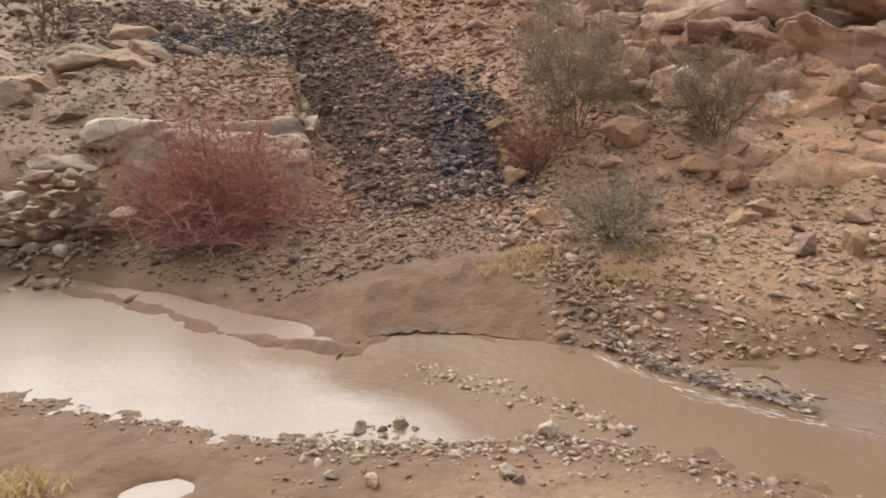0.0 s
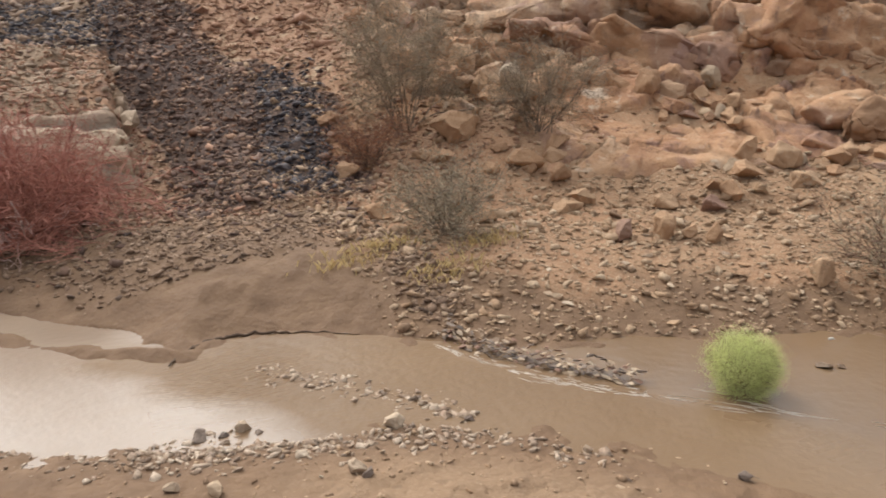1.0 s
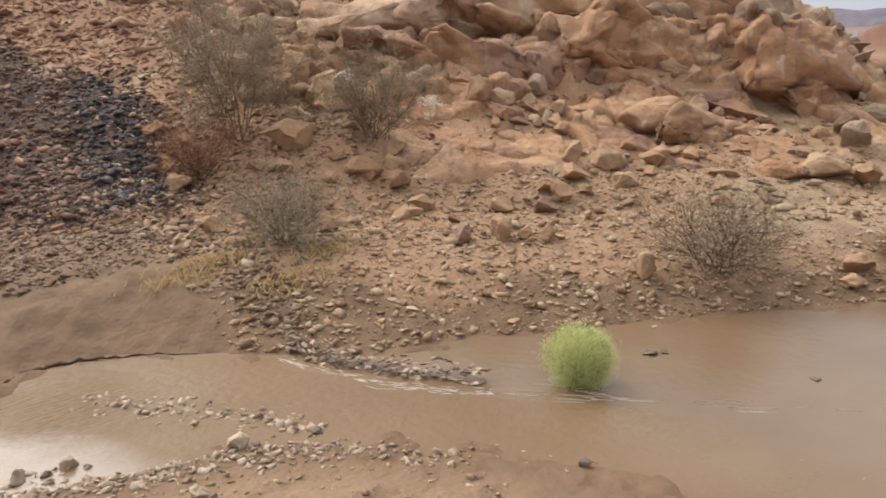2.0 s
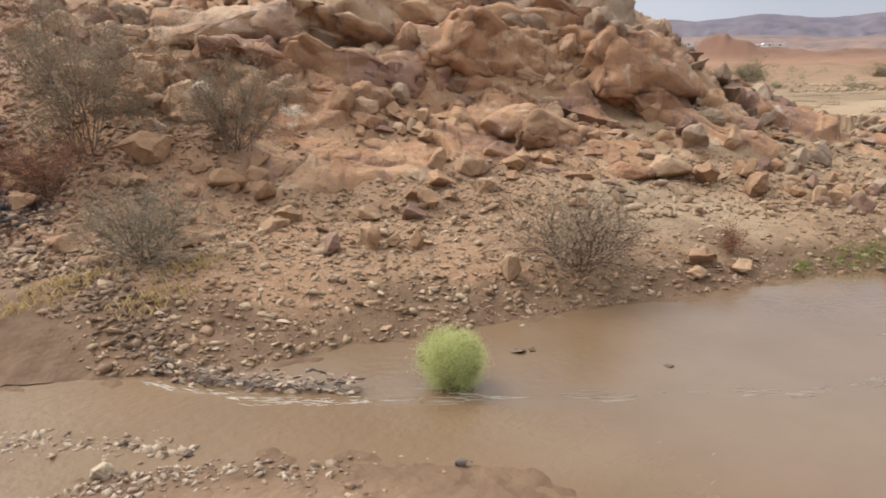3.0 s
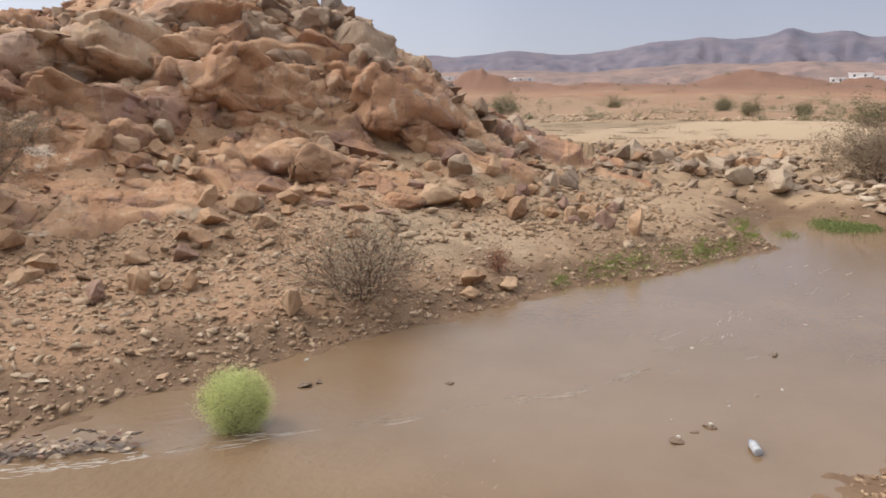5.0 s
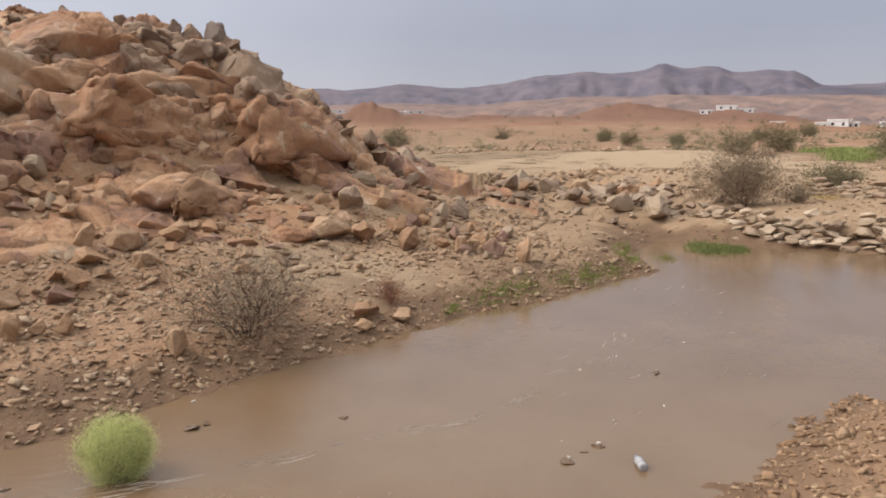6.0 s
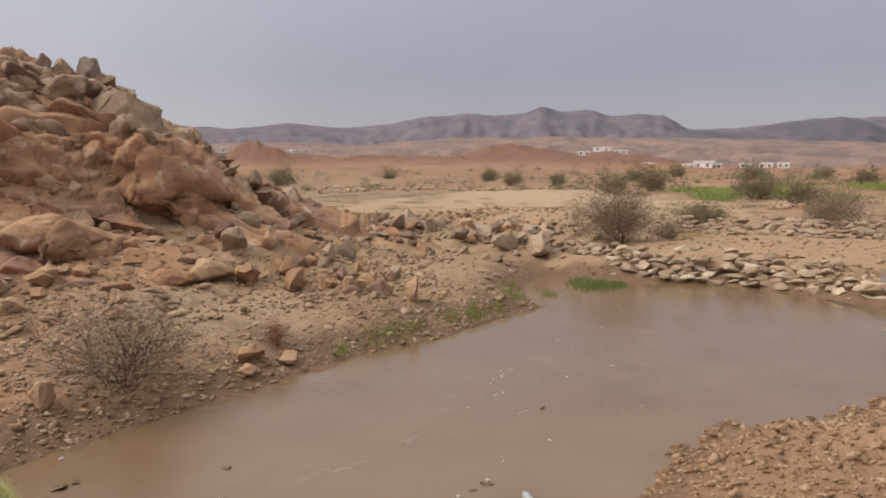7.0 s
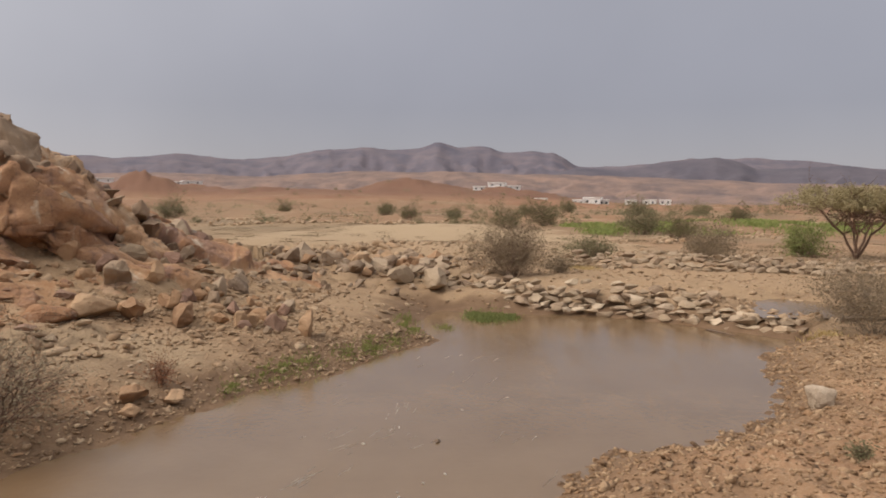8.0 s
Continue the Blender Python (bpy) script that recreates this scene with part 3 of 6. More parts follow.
    far_land = np.maximum(smin(s * 0.35, plain, 0.4), hill * ramp(r, 75, 50))
    far_land = np.where(q > 3, np.where(q > 9, smin(s * 0.5, plain, 0.3), far_land), far_land)
    # land behind the stone wall is held up a little
    held = np.minimum(plain, np.interp(wall, [0, 0.25, 0.9, 4], [0.0, 0.10, 0.42, 0.55]) + 0.05 * fbm(x * 1.2, y * 1.2, 55, 3))
    held = held - 0.40 * np.exp(-((x - 17.3) / 1.4) ** 2 - ((y + 7.8) / 1.0) ** 2)
    # the bank on the camera's side
    bank = np.interp(near, [0, 0.5, 2, 4, 8, 20, 60], [0, 0.05, 0.16, 0.45, 0.9, 1.3, 1.6]) + 0.6 * ramp(r, 2.6, 0.8)
    bank = bank + ramp(near, 0.2, 1.0) * (0.035 * fbm(x * 1.6, y * 1.6, 14, 4))
    bank = bank - 0.16 * np.exp(-((x + 0.72) / 0.30) ** 2 - ((y - 4.62) / 0.16) ** 2)
    gravel = ramp(x, 4.5, 6.5)
    bank = bank + gravel * ramp(near, 0.1, 0.8) * (0.12 + 0.05 * np.abs(b3))
    z = np.where(near <= np.minimum(far, wall), bank, np.where(wall < far, held, far_land))
    blend = ramp(r, 30, 60)
    z = z * (1 - blend) + np.maximum(plain, z * (x < 25)) * blend
    # bed of the stream, and the sand bar that parts the upper puddle from it
    bed = -np.minimum(0.30, 0.16 * edge) + 0.02 * fbm(x * 2, y * 2, 6, 3)
    bed = bed - 0.05 * ramp(x, 0.7, 0.3) * ramp(y, 6.9, 7.3)
    bar = to_line(x, y, [(-2.6, 9.95), (-2.26, 9.61), (-1.61, 8.99), (-0.94, 8.27), (-0.34, 7.46), (0.08, 7.05), (0.48, 6.85), (0.73, 6.65)])
    bed = np.maximum(bed, 0.032 - 0.34 * bar + 0.02 * fbm(x * 3, y * 3, 2, 2) + 0.03 * ramp(x, -0.1, 0.4) * ramp(bar, 0.3, 0.05))
    z = np.where(wet, np.minimum(bed, 0.12), z + 0.0)
    z = z + 0.018 * fbm(x * 5, y * 5, 41, 3) * ramp(r, 60, 20)
    gully = to_line(x, y, [(-3.0, 28.0), (-1.3, 22.6), (-0.1, 19.5), (1.4, 16.8), (2.5, 14.2), (2.55, 10.9)]) + 0.35 * fbm(x * 0.8, y * 0.8, 83, 3)
    slag = ramp(gully - 1.0 * ramp(y, 16.0, 19.0), 1.65, 1.05) * (1 - on_shelf * ramp(y, 17.6, 16.6))
    near_side = near <= np.minimum(far, wall)
    mud = np.where(wet, 1, ramp(0.45 + 0.35 * ramp(x, 3.8, 2.2) * (y > 5) - z + 0.14 * fbm(x * 1.1, y * 1.1, 77, 3), 0.0, 0.3) * np.where(near_side, 1 - (0.05 + 0.50 * ramp(x, 0.2, 1.6)) * ramp(near, 0.05, 0.9), 1))
    return z, np.where(near_side, 0, np.clip(rock, 0, 1)), slag, mud


# ---- building helpers ----
def mesh_object(name, verts, faces, mat, smooth=False):
    me = bpy.data.meshes.new(name)
    me.from_pydata([tuple(v) for v in verts] if not isinstance(verts, np.ndarray) else verts.tolist(), [], faces if not isinstance(faces, np.ndarray) else faces.tolist())
    me.materials.append(mat)
    if smooth:
        me.shade_smooth()
    return new(name, me)


def under(ob, parent):
    ob.parent = parent
    return ob


def empty(name, x, y, z, turn=0.0):
    ob = new(name)
    ob.empty_display_size = 0.1
    ob.matrix_basis = pose(x, y, z, 0, 0, turn)
    return ob


def hull_stone(rng, points=16, flat=0.6, rounded=0.0, fine=0, boxy=1.0, craggy=0.0):
    """Vertices and triangles of an angular stone about one metre long; boxy under 1 squares it up."""
    bm = bmesh.new()
    for _ in range(points):
        v = Vector((rng.gauss(0, 1), rng.gauss(0, 1), rng.gauss(0, 1))).normalized() * rng.uniform(0.86, 1.0)
        if boxy < 1:
            v = Vector([math.copysign(abs(c) ** boxy, c) * rng.uniform(0.8, 1.0) for c in v])
        bm.verts.new((v.x * 0.5, v.y * rng.uniform(0.32, 0.42), v.z * 0.5 * flat))
    res = bmesh.ops.convex_hull(bm, input=bm.verts[:])
    bmesh.ops.delete(bm, geom=[g for g in bm.verts if not g.link_faces], context="VERTS")
    if rounded:
        bmesh.ops.dissolve_limit(bm, angle_limit=radians(18), verts=bm.verts[:], edges=bm.edges[:])
        bmesh.ops.bevel(bm, geom=bm.edges[:] + bm.verts[:], offset=rounded, segments=2, profile=0.6, affect="EDGES")
    bmesh.ops.triangulate(bm, faces=bm.faces[:])
    for _ in range(fine):
        bmesh.ops.subdivide_edges(bm, edges=[e for e in bm.edges if e.calc_length() > 0.055], cuts=1)
        bmesh.ops.triangulate(bm, faces=bm.faces[:])
    if fine:
        seed = rng.uniform(0, 90)
        bm.normal_update()
        for v in bm.verts:
            p = v.co * 3.0 + Vector((seed, 0, 0))
            ridge = 1 - abs(noise.noise(p * 1.3 + Vector((5, 5, 5)))) * 2
            v.co += v.normal * (0.045 * noise.noise(p * 0.9) + 0.030 * noise.noise(p * 2.7) + 0.016 * noise.noise(p * 7.0) - 0.05 * max(0, ridge - 0.72))
            if craggy:
                step = noise.noise(p * 1.7 + Vector((0, 9, 0)))
                v.co += v.normal * craggy * (0.05 * (math.floor(step * 5) / 5) + 0.03 * abs(noise.noise(p * 4.5)) - 0.09 * max(0, 1 - abs(noise.noise(p * 0.8 + Vector((3, 0, 7)))) * 9))
    bm.verts.index_update()
    verts = np.array([v.co[:] for v in bm.verts])
    faces = np.array([[v.index for v in f.verts] for f in bm.faces])
    bm.free()
    return verts, faces


def mesh_of(name, shape, mat, smooth=False):
    me = bpy.data.meshes.new(name)
    me.from_pydata(shape[0].tolist(), [], shape[1].tolist())
    me.materials.append(mat)
    if smooth:
        me.shade_smooth()
    return me


rng = random.Random(7)
PEBBLES = [hull_stone(rng, 10, rng.uniform(0.32, 0.66)) for _ in range(14)]
STONES = [hull_stone(rng, 15, rng.uniform(0.55, 0.85), 0.03, 1) for _ in range(12)]
LUMPS = [hull_stone(rng, 15, rng.uniform(0.62, 0.9), 0.022, 3) for _ in range(12)]
ROUNDS = [hull_stone(rng, 22, rng.uniform(0.7, 0.9), 0.06, 3) for _ in range(6)]
CRAGS = [hull_stone(rng, 20, rng.uniform(0.55, 0.85), 0.025, 3, 0.62, 1.0) for _ in range(16)]
SLABS = [hull_stone(rng, 14, rng.uniform(0.34, 0.45), 0.018, 3) for _ in range(8)]


def strewn(name, label, category, mat, x, y, size, seed, sink=0.25, shapes=PEBBLES, level=-9.0):
    """Loose stones past counting as one object; x, y, size are arrays."""
    gen = np.random.default_rng(seed)
    z = np.maximum(ground_at(x, y), level)
    all_v, all_f, start = [], [], 0
    pick = gen.integers(0, len(shapes), len(x))
    for k, (v, f) in enumerate(shapes):
        idx = np.nonzero(pick == k)[0]
        if not len(idx):
            continue
        m = len(idx)
        turn, tip, tip2 = gen.uniform(0, 6.28, m), gen.normal(0, 0.3, m), gen.normal(0, 0.3, m)
        c, s = np.cos(turn), np.sin(turn)
        vv = np.repeat(v[None], m, 0) * (size[idx] * gen.uniform(0.8, 1.25, m))[:, None, None]
        vv = np.stack([vv[..., 0], vv[..., 1], vv[..., 2] + vv[..., 0] * tip[:, None] + vv[..., 1] * tip2[:, None]], -1)
        vx, vy = vv[..., 0] * c[:, None] - vv[..., 1] * s[:, None], vv[..., 0] * s[:, None] + vv[..., 1] * c[:, None]
        vv = np.stack([vx + x[idx, None], vy + y[idx, None], vv[..., 2] + (z[idx] + size[idx] * (0.3 - sink))[:, None]], -1).reshape(-1, 3)
        ff = (np.repeat(f[None], m, 0) + (np.arange(m) * len(v))[:, None, None]).reshape(-1, 3) + start
        all_v.append(vv), all_f.append(ff)
        start += len(vv)
    v, f = np.concatenate(all_v), np.concatenate(all_f)
    me = bpy.data.meshes.new(name)
    me.vertices.add(len(v)), me.loops.add(f.size), me.polygons.add(len(f))
    me.vertices.foreach_set("co", v.ravel())
    me.loops.foreach_set("vertex_index", f.ravel().astype(np.int32))
    me.polygons.foreach_set("loop_start", np.arange(0, f.size, 3, dtype=np.int32))
    me.update(calc_edges=True)
    me.materials.append(mat)
    return tagged(new(name, me), label, category, kind="stuff")


# ---- the ground: one sheet, fine where the walk sees it, out to the horizon ----
az = np.unique(np.concatenate([np.arange(-124, 24, 0.19), np.arange(24, 236, 3.0)]))
rad = np.concatenate([[0.0], np.arange(0.4, 3.2, 0.2), np.geomspace(3.25, 26, 420), np.geomspace(26.5, 120, 110), np.geomspace(121.5, 420, 90), np.geomspace(440, 4200, 36)])
A, R = np.meshgrid(np.radians(az), rad, indexing="ij")
gx, gy = (-np.sin(A) * R).ravel(), (np.cos(A) * R).ravel()
gz, g_rock, g_slag, g_mud = land(gx, gy)
na, nr = len(az), len(rad)
cell = (np.arange(na)[:, None] * nr + np.arange(nr - 1)[None]).ravel()
after = ((np.arange(na)[:, None] + 1) % na * nr + np.arange(nr - 1)[None]).ravel()
quads = np.stack([cell, cell + 1, after + 1, after], 1)
me = bpy.data.meshes.new("ground")
me.vertices.add(len(gx)), me.loops.add(quads.size), me.polygons.add(len(quads))
me.vertices.foreach_set("co", np.stack([gx, gy, gz], 1).ravel())
me.loops.foreach_set("vertex_index", quads[:, ::-1].ravel().astype(np.int32))
me.polygons.foreach_set("loop_start", np.arange(0, quads.size, 4, dtype=np.int32))
me.update(calc_edges=True)
for key, values in (("rock", g_rock), ("slag", g_slag), ("mud", g_mud)):
    me.attributes.new(key, "FLOAT", "POINT").data.foreach_set("value", values.astype(np.float32))
me.materials.append(M["ground"])
me.shade_smooth()
tagged(new("ground", me), "ochre stony desert ground rising to a rocky knoll", "ground", kind="structure")



def ground_at(x, y):
    """Height of the built sheet at places on it."""
    x, y = np.asarray(x, float), np.asarray(y, float)
    a = (np.degrees(np.arctan2(-x, y)) - az[0]) % 360 + az[0]
    i = np.clip(np.searchsorted(az, a) - 1, 0, na - 1)
    r = np.hypot(x, y)
    j = np.clip(np.searchsorted(rad, r) - 1, 0, nr - 2)
    step = np.where(i + 1 < na, az[(i + 1) % na], az[0] + 360) - az[i]
    u, v = np.clip((a - az[i]) / step, 0, 1), np.clip((r - rad[j]) / (rad[j + 1] - rad[j]), 0, 1)
    g = gz.reshape(na, nr)
    k = (i + 1) % na
    return (g[i, j] * (1 - v) + g[i, j + 1] * v) * (1 - u) + (g[k, j] * (1 - v) + g[k, j + 1] * v) * u


def ground(x, y):
    return float(ground_at(np.array([x]), np.array([y]))[0])


# ---- water: the stream's sheet at one level, and a small pool held behind the stone wall ----
ring = FAR_SHORE + WALL_FOOT[1:-1] + NEAR_SHORE[::-1]


def sheet(name, x0, x1, y0, y1, z, step, label):
    xs, ys = np.arange(x0, x1 + step, step), np.arange(y0, y1 + step, step)
    v = [(x, y, z) for x in xs for y in ys]
    m = len(ys)
    f = [(i * m + j, (i + 1) * m + j, (i + 1) * m + j + 1, i * m + j + 1) for i in range(len(xs) - 1) for j in range(m - 1)]
    return tagged(mesh_object(name, v, f, M["water"], True), label, "water", kind="structure")


sheet("water", -16, 18.4, -7.4, 18, 0.0, 0.8, "muddy brown stream water, still and glossy")
sheet("water_pool", 15.5, 19.2, -9.3, -6.6, 0.33, 0.6, "small muddy pool held behind the stone wall")


# ---- bedrock breaking out of the slope ----
def eased(grid, m=1):
    """The grid averaged over its neighbours."""
    for axis in (0, 1):
        size = grid.shape[axis]
        grid = sum(np.take(grid, np.clip(np.arange(size) + k, 0, size - 1), axis) for k in range(-m, m + 1)) / (2 * m + 1)
    return grid


def bedrock(name, label, origin, along, length, b0, b1, step, amp, proud, dip, seed, mat="bedrock"):
    """A face of jointed rock that follows the slope: slabs of their own tilt, open joints between, hidden in soil where it sinks.
    amp and proud give its relief and how far it stands out, at shares of the way up."""
    d = Vector(along).normalized()
    a, b = np.arange(0, length, step), np.arange(b0, b1, step)
    Aa, Bb = np.meshgrid(a, b, indexing="ij")
    X, Y = origin[0] + d.x * Aa - d.y * Bb, origin[1] + d.y * Aa + d.x * Bb
    Z = land(X, Y)[0]
    Z = eased(eased(Z, 4), 4)
    smooth = eased(eased(Z, 10), 10)
    climb = np.maximum(np.gradient(smooth, step, axis=1), 0)
    side = np.gradient(smooth, step, axis=0)
    out = np.stack([-(side * d.x - climb * d.y), -(side * d.y + climb * d.x), np.ones_like(Z)], -1)
    out /= np.linalg.norm(out, axis=-1, keepdims=True)
    up = smooth * 1.25 + Bb * 0.3
    u, v = Aa + 0.12 * fbm(Aa * 0.9, up * 0.9, seed, 3), up + 0.10 * fbm(Aa * 0.9 + 9, up * 0.9, seed + 1, 3)
    t0 = fbm(u * 0.34, v * 0.46, seed + 5, 4)
    # great masses split by joints that dip one way, lesser blocks within them, small spalls
    c, s = math.cos(radians(dip)), math.sin(radians(dip))
    p = (u * c + v * s) + 0.30 * fbm(u * 0.6, v * 0.6, seed + 40, 3)
    q = (v * c - u * s) + 0.22 * fbm(u * 0.6 + 5, v * 0.6, seed + 41, 3)
    top1, off1, o1 = blocks(p * 0.40, q * 0.78, seed + 2)
    top2, off2, o2 = blocks(p * 0.95 + 4, q * 1.45, seed + 3)
    top3, off3, o3 = blocks(u * 2.3 + 0.4 * v, v * 2.9, seed + 4)
    cut1 = np.exp(-(off1 / 0.22) ** 2) * ramp(fbm(u * 0.5, v * 0.5, seed + 31, 3), -0.35, 0.2)
    cut2 = np.exp(-(off2 / 0.30) ** 2) * ramp(fbm(u * 0.6, v * 0.6, seed + 32, 3), -0.15, 0.4)
    cut3 = np.exp(-(off3 / 0.40) ** 2) * ramp(fbm(u * 0.7, v * 0.7, seed + 33, 3), 0.0, 0.5)
    broken = ramp(fbm(u * 0.45, v * 0.45, seed + 34, 3), -0.25, 0.4)
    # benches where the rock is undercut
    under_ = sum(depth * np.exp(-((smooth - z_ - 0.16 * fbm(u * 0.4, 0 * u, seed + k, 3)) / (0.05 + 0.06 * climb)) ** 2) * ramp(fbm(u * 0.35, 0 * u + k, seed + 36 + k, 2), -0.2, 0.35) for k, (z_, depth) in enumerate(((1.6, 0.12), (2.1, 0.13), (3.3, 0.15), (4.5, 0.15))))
    top4, off4, _ = blocks(u * 5.2, v * 6.0 - u, seed + 11)
    relief = 0.12 * t0 + eased(0.36 * top1, 2) + eased(0.24 * top2, 1) * (0.35 + 0.65 * broken) + 0.115 * top3 * (0.25 + 0.75 * broken) + 0.035 * top4 * broken
    relief = relief - eased(0.26 * cut1 + 0.15 * cut2 + 0.07 * cut3 + under_, 1) + 0.05 * fbm(u * 1.7, v * 2.1, seed + 7, 6, 0.68)
    tint = np.clip(0.45 * o1 + 0.4 * o2 + 0.15 * o3, 0, 1)
    # mask of open joints and undercut benches, for the shade put into the colour
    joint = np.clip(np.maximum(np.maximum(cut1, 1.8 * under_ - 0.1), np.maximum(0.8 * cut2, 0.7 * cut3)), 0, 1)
    share = np.linspace(0, 1, len(b))
    relief = relief * np.interp(share, *zip(*amp))[None] + np.interp(share, *zip(*proud))[None]
    rim = np.minimum(np.minimum(Aa, length - Aa), np.minimum((Bb - b0) * 1.5, (b1 - Bb) * 1.5))
    relief = relief - 0.8 * (1 - ramp(rim, 0.0, 1.2))
    P = (np.stack([X, Y, Z], -1) + out * relief[..., None]).reshape(-1, 3)
    m = len(b)
    idx = (np.arange(len(a) - 1)[:, None] * m + np.arange(m - 1)[None]).ravel()
    quads = np.stack([idx, idx + m, idx + m + 1, idx + 1], 1)
    me = bpy.data.meshes.new(name)
    me.vertices.add(len(P)), me.loops.add(quads.size), me.polygons.add(len(quads))
    me.vertices.foreach_set("co", P.ravel())
    me.loops.foreach_set("vertex_index", quads.ravel().astype(np.int32))
    me.polygons.foreach_set("loop_start", np.arange(0, quads.size, 4, dtype=np.int32))
    me.update(calc_edges=True)
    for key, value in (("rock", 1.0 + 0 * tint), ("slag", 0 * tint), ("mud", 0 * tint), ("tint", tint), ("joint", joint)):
        me.attributes.new(key, "FLOAT", "POINT").data.foreach_set("value", value.ravel().astype(np.float32))
    me.materials.append(M[mat])
    me.shade_smooth()
    return tagged(new(name, me), label, "rock face", kind="structure")


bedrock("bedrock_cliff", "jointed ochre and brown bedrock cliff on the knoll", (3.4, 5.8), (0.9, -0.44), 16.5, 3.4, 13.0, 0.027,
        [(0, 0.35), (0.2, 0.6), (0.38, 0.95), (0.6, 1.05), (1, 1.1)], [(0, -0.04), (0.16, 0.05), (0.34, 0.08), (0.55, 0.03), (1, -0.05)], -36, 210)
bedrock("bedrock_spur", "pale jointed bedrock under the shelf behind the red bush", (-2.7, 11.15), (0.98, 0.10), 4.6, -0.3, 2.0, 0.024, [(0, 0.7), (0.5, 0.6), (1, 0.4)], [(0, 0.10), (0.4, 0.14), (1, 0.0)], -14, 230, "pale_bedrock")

# ---- rocks ----
LUMP_MESH, SLAB_MESH, STONE_MESH, ROUND_MESH, CRAG_MESH, CHIP_MESH = {}, {}, {}, {}, {}, {}


def shared(store, kind, k, mat):
    key = (k % len(kind), mat)
    if key not in store:
        store[key] = mesh_of("stone", kind[k % len(kind)], M[mat], store is not STONE_MESH and store is not CHIP_MESH)
    return store[key]


rock_count = 0


def boulder(x, y, length, height=0.6, depth=0.8, turn=0.0, tip=0.0, mat="boulder", slab=False, label="", sink=0.18, up=None, name="boulder", round_=False):
    """One boulder resting in the ground; height and depth are shares of its length."""
    global rock_count
    rock_count += 1
    kind, store = (SLABS, SLAB_MESH) if slab else (ROUNDS, ROUND_MESH) if round_ else (LUMPS, LUMP_MESH)
    shape = kind[rock_count % len(kind)][0]
    tall = shape[:, 2].max() - shape[:, 2].min()
    ob = new(name, shared(store, kind, rock_count, mat))
    sz = height / tall
    z = (ground(x, y) if up is None else up) + length * height * (0.5 - sink)
    ob.matrix_basis = Matrix.Translation((x, y, z)) @ pose(0, 0, 0, tip, tip * 0.4, turn) @ Matrix.Diagonal((length, length * depth / 0.8, length * sz, 1))
    return tagged(ob, label or "rounded ochre boulder lying on the slope", "boulder", "rocks on the knoll")


# ---- boulders and broken rock of the knoll ----
boulder(5.23, 10.16, 0.90, 0.55, 0.7, -25, 4, label="big blocky ochre boulder with a flat top", sink=0.1)
boulder(5.55, 10.85, 0.95, 0.24, 0.8, -15, 3, "boulder", True, "flat ochre slab lying on larger boulders", up=1.46)
boulder(6.15, 10.50, 0.95, 0.18, 0.7, -35, -6, "boulder", True, "thin ochre slab lying on larger boulders", up=1.40)
boulder(6.75, 11.23, 0.66, 1.05, 0.8, 10, 8, "pale_rock", label="upright pale boulder with streaked face", sink=0.1)
boulder(6.35, 11.45, 0.50, 0.9, 0.8, 50, 5, label="ochre boulder wedged behind a pale one")
boulder(5.91, 9.28, 0.80, 0.42, 0.6, -50, 14, label="long ochre stone leaning downslope")
boulder(6.20, 8.85, 0.42, 0.7, 0.7, 10, 18, label="ochre stone leaning downslope")
boulder(6.08, 8.18, 0.52, 0.55, 0.8, 20)
boulder(5.60, 6.76, 0.34, 0.85, 0.9, 15, 0, "purple_rock", label="small pointed reddish stone on the gravel beach")
boulder(6.08, 6.62, 0.44, 0.85, 0.8, 60, 0, round_=True, label="round tan boulder on the gravel beach")
boulder(6.30, 6.44, 0.27, 0.7, 0.8, 5)
boulder(6.46, 6.23, 0.28, 0.95, 0.8, 35, 10, label="small tan boulder on the gravel beach")
boulder(6.95, 7.55, 0.55, 0.42, 0.7, 15, 10, label="tan slab tilted over smaller stones", slab=True)
boulder(7.28, 7.12, 0.50, 0.55, 0.7, -40, -12, "purple_rock", label="reddish slab tilted over smaller stones")
boulder(6.72, 5.00, 0.36, 0.85, 0.8, 70, 6, label="pale tan boulder at the water's edge")
boulder(9.06, 3.86, 0.60, 0.42, 0.8, -20)
boulder(9.42, 3.45, 0.46, 0.36, 0.8, 10, label="flat ochre stone at the water's edge")
boulder(8.75, 3.75, 0.38, 0.4, 0.8, 40)
boulder(10.99, 7.75, 0.95, 0.78, 0.9, -20, 14, round_=True, label="large rounded ochre boulder with cracked face")
boulder(11.90, 8.80, 0.42, 0.9, 0.8, 10, 10, "purple_rock", label="small purple-brown pointed rock")
boulder(10.14, 8.91, 0.55, 0.7, 0.8, 30)
boulder(9.75, 9.25, 0.50, 0.6, 0.8, 65)
boulder(8.81, 8.06, 0.50, 0.95, 0.8, 25, 12, label="squarish ochre boulder tipped on edge")
boulder(9.32, 7.77, 0.62, 0.7, 0.8, -15)
boulder(9.95, 7.35, 0.55, 0.5, 0.8, 5)
boulder(8.30, 7.55, 0.70, 0.4, 0.8, -20)
boulder(8.75, 6.95, 0.60, 0.4, 0.8, 20)
boulder(13.33, 5.95, 0.72, 0.80, 0.9, -35, 12, "grey_rock", label="grey-brown boulder tipped against its neighbours")
boulder(13.96, 5.46, 0.55, 0.85, 0.8, 25, 8)
boulder(13.75, 6.30, 0.60, 0.6, 0.9, -60, -14, "purple_rock", slab=True, label="dark purple slab behind a boulder")
boulder(12.01, 5.73, 1.00, 0.42, 0.7, -30, 4, label="long pale boulder lying on the slope")
boulder(12.16, 5.10, 0.72, 0.62, 0.8, 35, -4)
